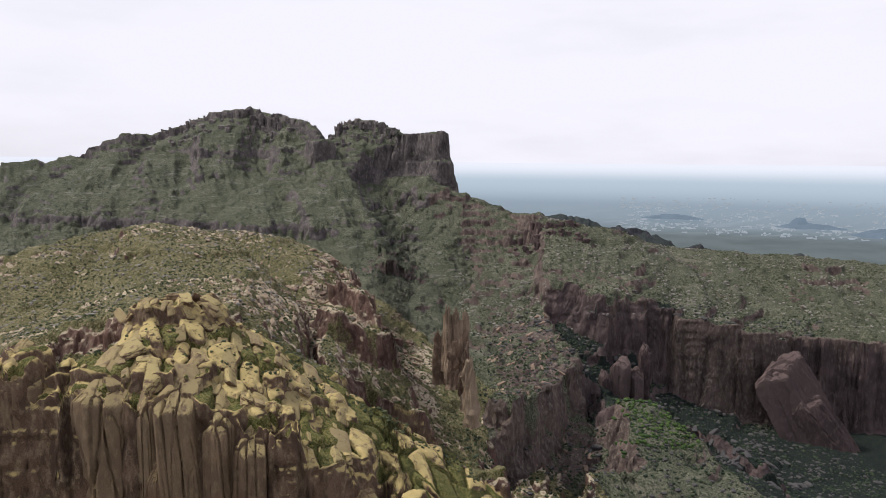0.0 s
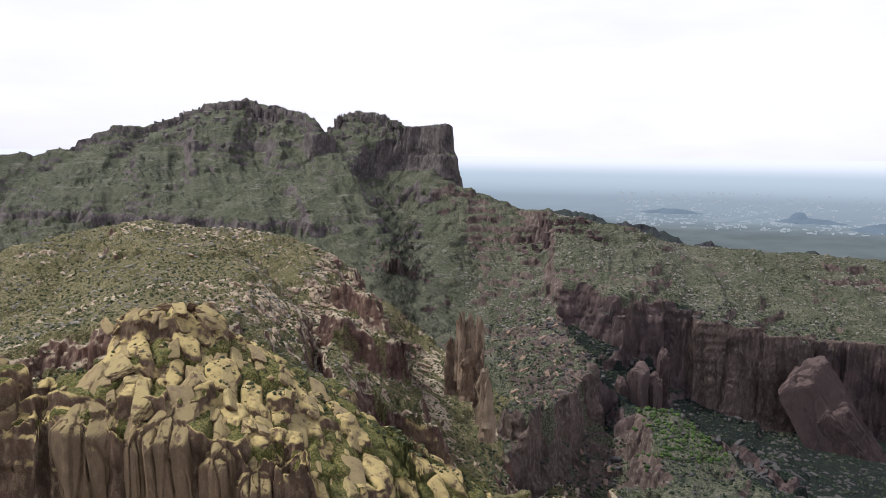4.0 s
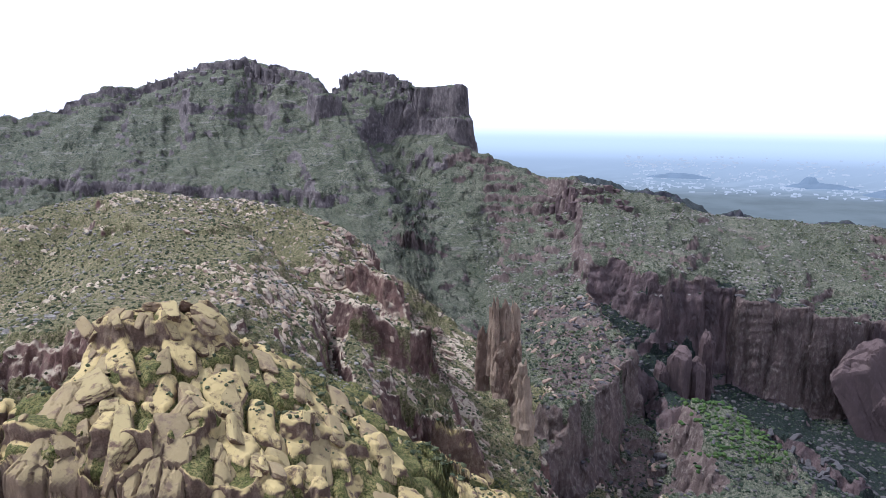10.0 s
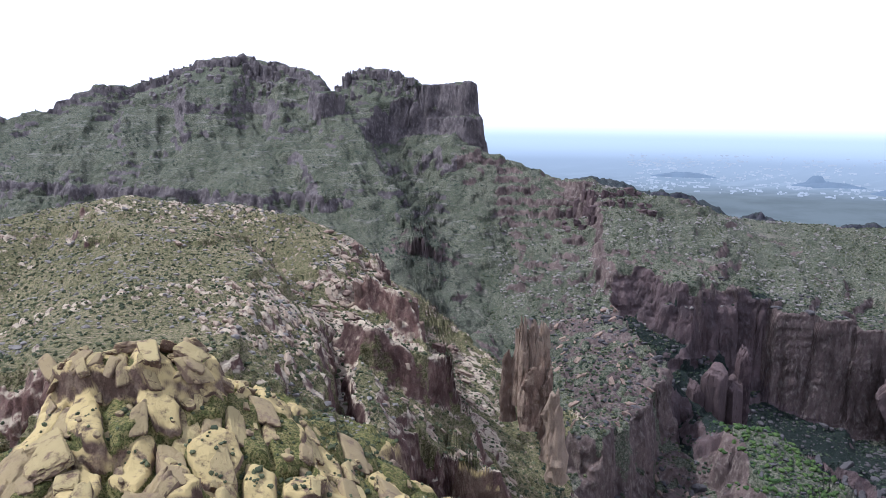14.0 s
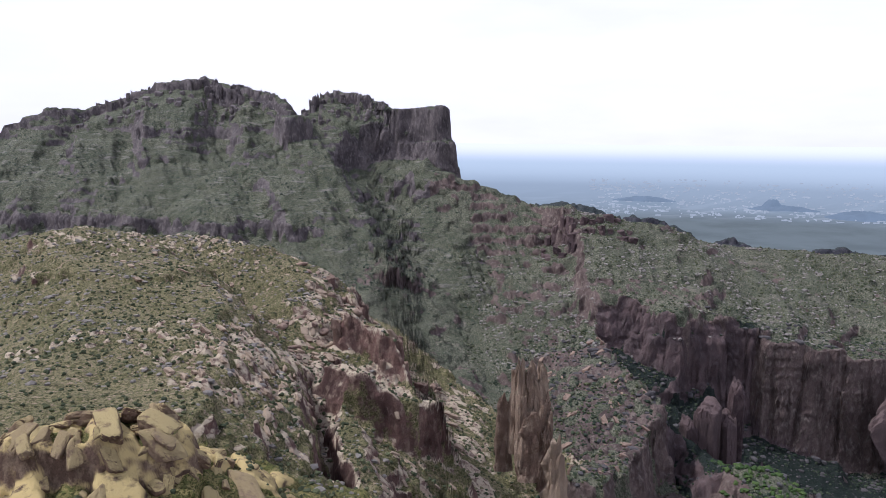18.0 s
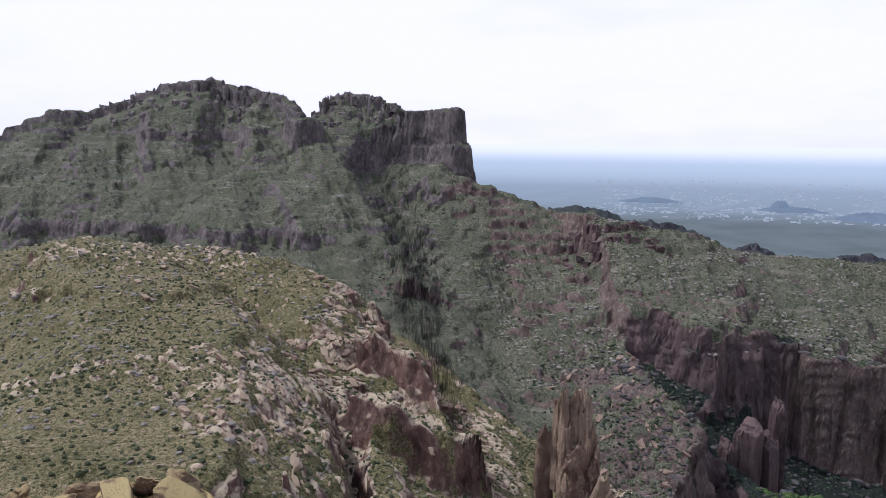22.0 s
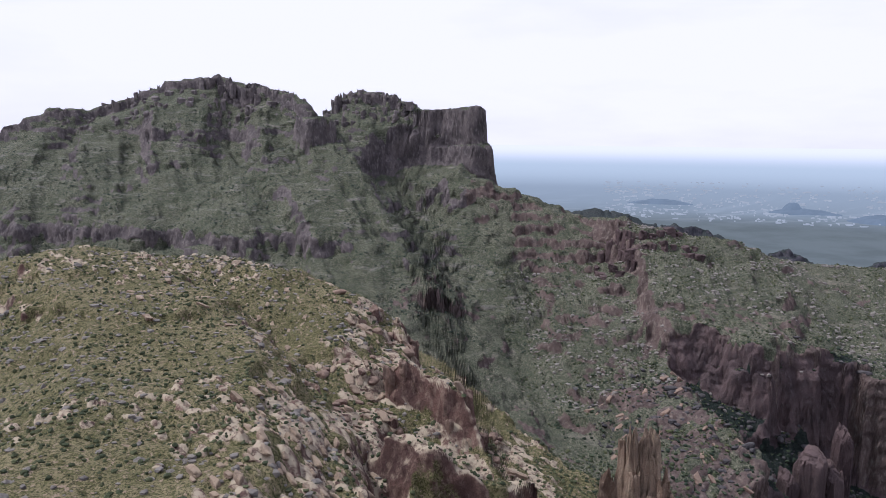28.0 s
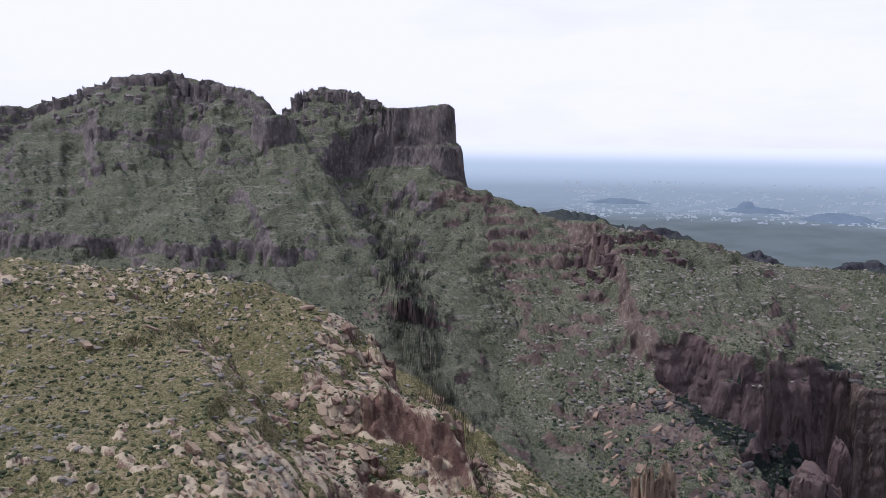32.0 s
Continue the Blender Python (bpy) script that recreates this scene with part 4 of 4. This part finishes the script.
def cluster(name, label, category, kind, rows, deep, seed, flat=0.75):
    """One outcrop of columns placed by hand: (x, y, top, radius)."""
    rng = np.random.RandomState(seed)
    e = place_empty(name, (rows[0][0], rows[0][1], rows[0][2] - deep), label, category, "")
    for x, y, top, r in rows:
        h = deep * rng.uniform(0.85, 1.0)
        m = (Matrix.Translation((x, y, top - h)) @ Euler((rng.uniform(-0.03, 0.03), rng.uniform(-0.03, 0.03), rng.uniform(0, 6.28))).to_matrix().to_4x4()
             @ Matrix.Diagonal((r * rng.uniform(0.95, 1.2), r * rng.uniform(0.8, 1.05), h, 1)))
        piece("rock_column", COLUMNS[kind][rng.randint(7)], m, e)
    return e


def slabs(place, label, kind, box, count, size, seed, steep=2.0, grain=None, long=(1.4, 2.4), proud=0.15, pack=0.6):
    """An outcrop of slabs that lie on the slope, long side down the dip."""
    rng = np.random.RandomState(seed)
    e0 = place_empty("rock_outcrop", (*place, float(spot(*place)) - 2), label, "rock outcrop", "")
    x, y = rng.uniform(box[0], box[1], 3000), rng.uniform(box[2], box[3], 3000)
    e = 8.0
    gx, gy = (spot(x + e, y) - spot(x - e, y)) / (2 * e), (spot(x, y + e) - spot(x, y - e)) / (2 * e)
    z = spot(x, y)
    taken = []
    for i in range(3000):
        if math.hypot(gx[i], gy[i]) > steep:
            continue
        a = size[0] + (size[1] - size[0]) * rng.uniform() ** 2.2
        if any((x[i] - p) ** 2 + (y[i] - q) ** 2 < (pack * (a + r)) ** 2 for p, q, r in taken):
            continue
        n = Vector((-gx[i], -gy[i], 1)).normalized()
        down = Vector((-gx[i], -gy[i], 0)) if grain is None else Vector((*grain, 0))
        down = down.normalized() + Vector((rng.uniform(-0.14, 0.14), rng.uniform(-0.14, 0.14), 0))
        down = (down - n * down.dot(n)).normalized()
        turn = Matrix((down, n.cross(down), n)).transposed().to_4x4()
        tall = min(a, 3 + 0.3 * a) * rng.uniform(0.32, 0.5)
        m = Matrix.Translation((x[i], y[i], z[i] + proud * tall)) @ turn @ Euler((rng.uniform(-0.05, 0.05), rng.uniform(-0.06, 0.06), 0)).to_matrix().to_4x4()
        piece("rock_slab", SLABS[kind][rng.randint(6)], m @ Matrix.Diagonal((a, a / rng.uniform(*long), tall, 1)), e0)
        taken.append((x[i], y[i], a))
        if len(taken) >= count:
            break
    return e0


slabs((-112, 335), "yellow lichened rock slabs with grassy cracks on the knoll", "lichen", (-182, -48, 304, 394), 120, (1.8, 12.0), 71, 1.3, grain=(0.45, -1.0), long=(1.5, 3.0), proud=-0.35, pack=0.46)
slabs((-140, 362), "rough tan rock crown on top of the knoll", "lichen", (-172, -112, 352, 384), 34, (2.5, 7.0), 79, 3.0, proud=0.25, pack=0.4)
slabs((-112, 480), "pale weathered rock fins on the hillside", "tan", (-150, -96, 430, 545), 170, (1.0, 4.2), 72, 2.2, grain=(0.7, -1.0), long=(1.8, 3.5))
slabs((-70, 590), "tan and red rock ledges along the ridge", "tan", (-120, -20, 560, 680), 150, (1.2, 4.2), 73, 2.0)
slabs((-170, 650), "pale bare rock slabs on the dome's top", "tan", (-240, -120, 600, 730), 90, (1.0, 4.0), 74, 1.0, proud=-0.3)
slabs((85, 640), "rounded brown slabs on the bluff", "red", (45, 130, 560, 770), 80, (1.5, 4.5), 75, 2.0, proud=-0.3)
slabs((0, 440), "grey and red rock ribs on the steep slope", "tan", (-70, 60, 400, 520), 80, (1.0, 3.4), 76, 2.2)
slabs((270, 590), "grey striped slabs on the canyon floor", "scree", (215, 330, 560, 660), 60, (2.0, 6.5), 77, 2.0)
def massif(name, label, category, kind, rows, seed):
    """One outcrop of great blocks: (x, y, z of the middle, half width, half depth, half height, turn)."""
    rng = np.random.RandomState(seed)
    e = place_empty(name, (rows[0][0], rows[0][1], rows[0][2] - rows[0][5]), label, category, "")
    for x, y, z, a, b_, c, turn, *lean in rows:
        m = Matrix.Translation((x, y, z)) @ Euler((rng.uniform(-0.04, 0.04), lean[0] if lean else rng.uniform(-0.05, 0.05), turn)).to_matrix().to_4x4() @ Matrix.Diagonal((a, b_, c, 1))
        piece("rock_block", MASSIVE[kind][rng.randint(5)], m, e)
    return e


massif("rock_cliff", "sheer brown cliff of great blocks with pale lichened tops", "rock cliff", "lichen", [
    (-152, 314, 252, 20, 22, 56, 0.1), (-131, 304, 246, 7, 11, 54, 0.4), (-116, 308, 250, 14, 20, 55, -0.2), (-98, 301, 244, 10, 15, 52, 0.3),
    (-84, 296, 236, 9, 12, 50, 0.0), (-71, 300, 232, 9, 12, 46, 0.5), (-196, 316, 252, 15, 14, 58, 0.2), (-222, 310, 244, 14, 14, 58, 0.6)], 51)
massif("rock_shoulder", "weathered rock shoulder of broken blocks under a grassy cap", "rock shoulder", "lichen", [
    (-61, 304, 226, 8, 9, 38, 0.3), (-49, 310, 220, 9, 9, 36, 0.1), (-38, 318, 216, 9, 9, 34, 0.5), (-30, 332, 212, 9, 10, 32, 0.2), (-90, 290, 214, 7, 6, 40, 0.0), (-124, 297, 222, 7, 6, 50, 0.2)], 63)
massif("rock_tower", "tall split dark red rock tower on the scree", "rock tower", "dark", [
    (207, 700, 180, 8, 9, 44, 0.2), (198, 694, 164, 10, 9, 36, 0.6), (180, 692, 168, 12, 10, 42, 0.1), (166, 690, 162, 9, 9, 36, 0.5)], 53)
massif("rock_slab", "tilted dark rock slab against the canyon cliff", "rock slab", "dark", [
    (372, 704, 150, 30, 12, 62, -0.2, -0.5), (392, 690, 132, 22, 10, 46, -0.3, -0.6)], 55)
cluster("rock_spire", "slender red rock spire with split pinnacles", "rock spire", "spire", [
    (2, 538, 282, 2.8), (6, 535, 290, 2.6), (10, 535, 287, 2.8), (13, 533, 281, 3.0), (18, 546, 284, 2.6), (5, 531, 274, 3.4), (16, 530, 272, 3.4), (18, 527, 262, 3.8), (-3, 541, 268, 3.4), (21, 522, 252, 4.0),
    (23, 518, 244, 4.2), (9, 528, 266, 4.2)], 42, 52)
outcrop((-95, 620), "jagged red pinnacles along the ridge top", "red", (-138, -20, 572, 700), 26, (2.2, 5), (8, 16), 7, 0.8, 2.0)
outcrop((140, 920), "reddish columnar cliff on the shrubby slope", "dark", (90, 190, 890, 935), 30, (4, 7), (12, 28), 17, 0.7)


outcrop((-400, 1280), "dark fluted cliff under the mountain's crest", "grey", (-560, -225, 1235, 1305), 110, (3, 7), (12, 30), 18, 0.6, 0.5)
outcrop((-140, 1185), "broken grey columns on the second summit", "grey", (-195, -75, 1150, 1205), 45, (3, 6), (10, 26), 19, 0.6, 0.5)


# ---- shrubs and stones ----
def leaf_material(name, dark, light):
    m, t, b = material(name)
    geo = t.nodes.new("ShaderNodeNewGeometry")
    c = blend(t, span(t, geo.outputs["Random Per Island"], 0, 1), dark, light)
    c = blend(t, span(t, tex(t, 3.0, 3, 0.6), 0.4, 0.6, 0.0, 0.5), c, tuple(0.4 * v for v in dark))
    t.links.new(c, b.inputs["Base Color"])
    return m


M_SHRUB = leaf_material("desert_shrub_leaves", (0.055, 0.068, 0.036), (0.135, 0.145, 0.072))
# desert shrub leaves again, with canyon shade mixed into the colour
M_SHRUB_DARK = leaf_material("shade_toned_shrub_leaves", (0.034, 0.050, 0.032), (0.080, 0.098, 0.058))
M_SHRUB_GREY = leaf_material("mountain_shrub_leaves", (0.052, 0.068, 0.052), (0.130, 0.148, 0.108))
M_GREEN = leaf_material("fresh_green_leaves", (0.045, 0.080, 0.026), (0.095, 0.140, 0.042))


def joined(name, unit, places, scales, mat, seed, label, category, kind="stuff"):
    """Many small shapes as one mesh: the unit's points, turned and scaled at every place."""
    rng = np.random.RandomState(seed)
    v, f = unit
    n = len(places)
    a = rng.uniform(0, 2 * np.pi, n)
    ca, sa_ = np.cos(a)[:, None], np.sin(a)[:, None]
    j = rng.uniform(0.65, 1.35, (n, len(v)))
    x, y, z = v[:, 0] * j, v[:, 1] * j, v[:, 2] * j
    sx, sy, sz = (scales[:, i:i + 1] for i in range(3))
    out = np.stack([(x * ca - y * sa_) * sx + places[:, :1], (x * sa_ + y * ca) * sy + places[:, 1:2], z * sz + places[:, 2:3]], -1)
    faces = (f[None] + (np.arange(n) * len(v))[:, None, None]).reshape(-1, 3)
    return tagged(new(name, raw_mesh(name, out.reshape(-1, 3), faces, mat)), label, category, kind=kind)


def scatter(box, count, seed, steep, clump=0.0, patch=30.0):
    """Places on the ground within a box (x0, x1, y0, y1), on slopes up to a steepness, thinned into patches."""
    rng = np.random.RandomState(seed)
    x, y = rng.uniform(box[0], box[1], count * 3), rng.uniform(box[2], box[3], count * 3)
    ok = (from_grid(GSTEEP, x, y) < steep) & (fbm(x / patch, y / patch, octaves=3, seed=seed) > rng.uniform(-1, 1, len(x)) * 0.5 + clump)
    x, y = x[ok][:count], y[ok][:count]
    return np.stack([x, y, spot(x, y)], -1), rng


def shrubs(name, box, count, size, mat, seed, label, steep=1.1, clump=-0.1, unit=None):
    p, rng = scatter(box, count, seed, steep, clump)
    k = size[0] + (size[1] - size[0]) * rng.uniform(0, 1, len(p)) ** 2
    sc = np.stack([k * rng.uniform(0.8, 1.3, len(p)), k * rng.uniform(0.8, 1.3, len(p)), k * rng.uniform(0.6, 1.0, len(p))], -1)
    p[:, 2] += 0.35 * sc[:, 2]
    return joined(name, unit or ICO1, p, sc, mat, seed + 1, label, "shrubs")


ICO1 = ico(1)
shrubs("hillside_shrubs", (-400, -60, 330, 760), 9000, (0.4, 1.05), M_SHRUB, 201, "olive desert shrubs scattered over dry grass")
shrubs("ridge_shrubs", (-110, 140, 380, 700), 5000, (0.4, 1.3), M_SHRUB, 203, "dark green desert shrubs between red rocks", 1.5)
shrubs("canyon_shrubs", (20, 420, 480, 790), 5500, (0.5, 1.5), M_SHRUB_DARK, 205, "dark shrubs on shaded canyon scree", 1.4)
shrubs("mesa_shrubs", (0, 620, 740, 960), 9000, (0.4, 1.15), M_SHRUB, 207, "grey-green shrubs over the mesa's slope", 1.4)
shrubs("mountain_shrubs", (-720, 80, 830, 1260), 13000, (0.45, 1.2), M_SHRUB_GREY, 209, "dark shrubs dotting the mountain's slopes", 1.6)
shrubs("canyon_thicket", (150, 215, 555, 640), 500, (0.8, 2.2), M_GREEN, 211, "bright green thicket on the canyon floor", 1.4, -0.4)


def stones(name, box, count, size, seed, label, steep=1.4, clump=0.0):
    p, rng = scatter(box, count, seed, steep, clump, 22.0)
    k = size[0] + (size[1] - size[0]) * rng.uniform(0, 1, len(p)) ** 3
    sc = np.stack([k * rng.uniform(0.7, 1.5, len(p)), k * rng.uniform(0.7, 1.3, len(p)), k * rng.uniform(0.5, 0.9, len(p))], -1)
    return joined(name, ICO1, p, sc, M_SCREE if name == "scree_stones" else M_BOULDER, seed + 1, label, "stones")


stones("hillside_stones", (-400, -60, 410, 760), 3500, (0.4, 1.8), 221, "pale loose stones on the grassy hillside", 1.4, 0.12)
stones("scree_stones", (40, 420, 480, 780), 2500, (0.5, 2.4), 223, "grey fallen stones on dark scree")
stones("mesa_stones", (20, 560, 750, 950), 3000, (0.6, 2.2), 225, "pale rock rubble on the mesa's slope", 1.5, 0.15)


def boulders(box, count, size, kind, seed, label, group, steep=1.2, slope_dir=None):
    p, rng = scatter(box, count, seed, steep, 0.0, 18.0)
    for q in p:
        k = size[0] + (size[1] - size[0]) * rng.uniform() ** 2
        turn = rng.uniform(0, 6.28) if slope_dir is None else slope_dir + rng.uniform(-0.35, 0.35)
        ob = new("boulder", BLOCKS[kind][rng.randint(6)])
        ob.matrix_basis = (Matrix.Translation((q[0], q[1], q[2] + 0.15 * k)) @ Euler((rng.uniform(-0.25, 0.25), rng.uniform(-0.2, 0.3), turn)).to_matrix().to_4x4()
                           @ Matrix.Diagonal((k * rng.uniform(1.0, 1.8), k * rng.uniform(0.6, 1.0), k * rng.uniform(0.5, 0.9), 1)))
        tagged(ob, label, "boulder", group)


boulders((-160, -70, 305, 395), 40, (0.8, 2.2), "lichen", 231, "yellow lichened boulder among grass tufts on the knoll", "knoll boulders", 1.6, -0.9)
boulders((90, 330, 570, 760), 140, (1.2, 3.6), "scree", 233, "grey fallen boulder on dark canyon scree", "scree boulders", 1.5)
boulders((-130, -30, 560, 700), 60, (1.0, 3.5), "red", 235, "reddish boulder fallen from the ridge", "ridge boulders", 1.6)

# pinnacles along the mountain's crest
crest = place_empty("rock_pinnacles", (-356, 1310, 480), "jagged grey pinnacles along the mountain's crest", "rock pinnacles", "")
rng = np.random.RandomState(61)
for x0, x1, n in ((-720, -690, 7), (-500, -440, 9), (-300, -236, 18), (-180, -100, 20)):
    for x in np.linspace(x0, x1, n):
        y = float(np.interp(x, [p[0] for p in MASSIF], [p[1] for p in MASSIF])) + rng.uniform(-7, 4)
        z = float(np.interp(x, [p[0] for p in MASSIF], [p[2] for p in MASSIF]))
        r, up = rng.uniform(1.8, 4.6), rng.uniform(-9, 0.5) - 5 * (x < -600)
        piece("pinnacle", COLUMNS["grey"][rng.randint(7)], Matrix.Translation((x, y, z + up - 20)) @ Matrix.Rotation(rng.uniform(0, 6.28), 4, "Z") @ Matrix.Diagonal((r, r, 20, 1)), crest)


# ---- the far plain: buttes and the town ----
# flat glow in a haze colour, in place of sunlight on far things
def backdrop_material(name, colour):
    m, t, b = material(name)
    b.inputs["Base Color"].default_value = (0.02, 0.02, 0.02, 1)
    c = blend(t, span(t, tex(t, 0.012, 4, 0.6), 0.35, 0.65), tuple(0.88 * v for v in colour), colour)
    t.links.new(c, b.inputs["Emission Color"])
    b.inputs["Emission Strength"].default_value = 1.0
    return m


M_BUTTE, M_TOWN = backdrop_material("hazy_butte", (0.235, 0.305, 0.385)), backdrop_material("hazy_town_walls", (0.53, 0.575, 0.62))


def mound_mesh(name, mat, sharp, seed):
    """A low desert hill, 1 m in radius and 1 m high."""
    u, v = np.linspace(0, 2 * np.pi, 40, endpoint=False), np.linspace(0, 1, 12)
    U, V = np.meshgrid(u, v)
    cu, su = V * np.cos(U), V * np.sin(U)
    z = (1 - V) ** sharp * (1 + 0.5 * fbm(cu * 4 + seed, su * 4, octaves=3, seed=seed)) - 0.1 * V
    verts = np.stack([cu, su, z], -1).reshape(-1, 3)
    i = np.arange(480).reshape(12, 40)
    j = np.roll(i, -1, 1)
    return raw_mesh(name, verts, np.stack([i[:-1], i[1:], j[1:], j[:-1]], -1).reshape(-1, 4), mat, True)


for az, r, wide, tall, sharp, label in ((26.9, 4420, 95, 78, 1.4, "lone pointed butte rising from the hazy plain"), (27.6, 4430, 190, 26, 0.8, "low shoulder hill beside a lone butte"),
                                        (18.0, 4480, 190, 26, 0.8, "low blue hill on the hazy plain"), (32.6, 4300, 210, 42, 0.7, "broad dark hill at the edge of town")):
    a = radians(az)
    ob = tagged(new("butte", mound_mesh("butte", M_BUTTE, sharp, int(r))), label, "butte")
    ob.location = (r * math.sin(a), r * math.cos(a), float(plain(np.array(r * 1.0))) - 6)
    ob.scale, ob.rotation_euler = (wide, wide * 0.5, tall), (0, 0, -a)
rng = np.random.RandomState(301)
n = 1300
az = np.radians(rng.uniform(14, 37, n))
rr = 4080 + 620 * rng.uniform(0, 1, n) ** 0.75
keep = fbm(az * 40, rr / 90, octaves=3, seed=303) > rng.uniform(-0.5, 0.4, n)
az, rr = az[keep], rr[keep]
CUBE = (np.array([(x, y, z) for x in (-1, 1) for y in (-1, 1) for z in (-1, 1)], float) * 0.5,
        np.array([(0, 1, 3), (0, 3, 2), (4, 6, 7), (4, 7, 5), (0, 4, 5), (0, 5, 1), (2, 3, 7), (2, 7, 6), (0, 2, 6), (0, 6, 4), (1, 5, 7), (1, 7, 3)]))
places = np.stack([rr * np.sin(az), rr * np.cos(az), plain(rr) + 4], -1)
sizes = np.stack([5 + 26 * rng.uniform(0, 1, len(az)) ** 3, 6 + 8 * rng.uniform(0, 1, len(az)), 4 + 4 * rng.uniform(0, 1, len(az))], -1)
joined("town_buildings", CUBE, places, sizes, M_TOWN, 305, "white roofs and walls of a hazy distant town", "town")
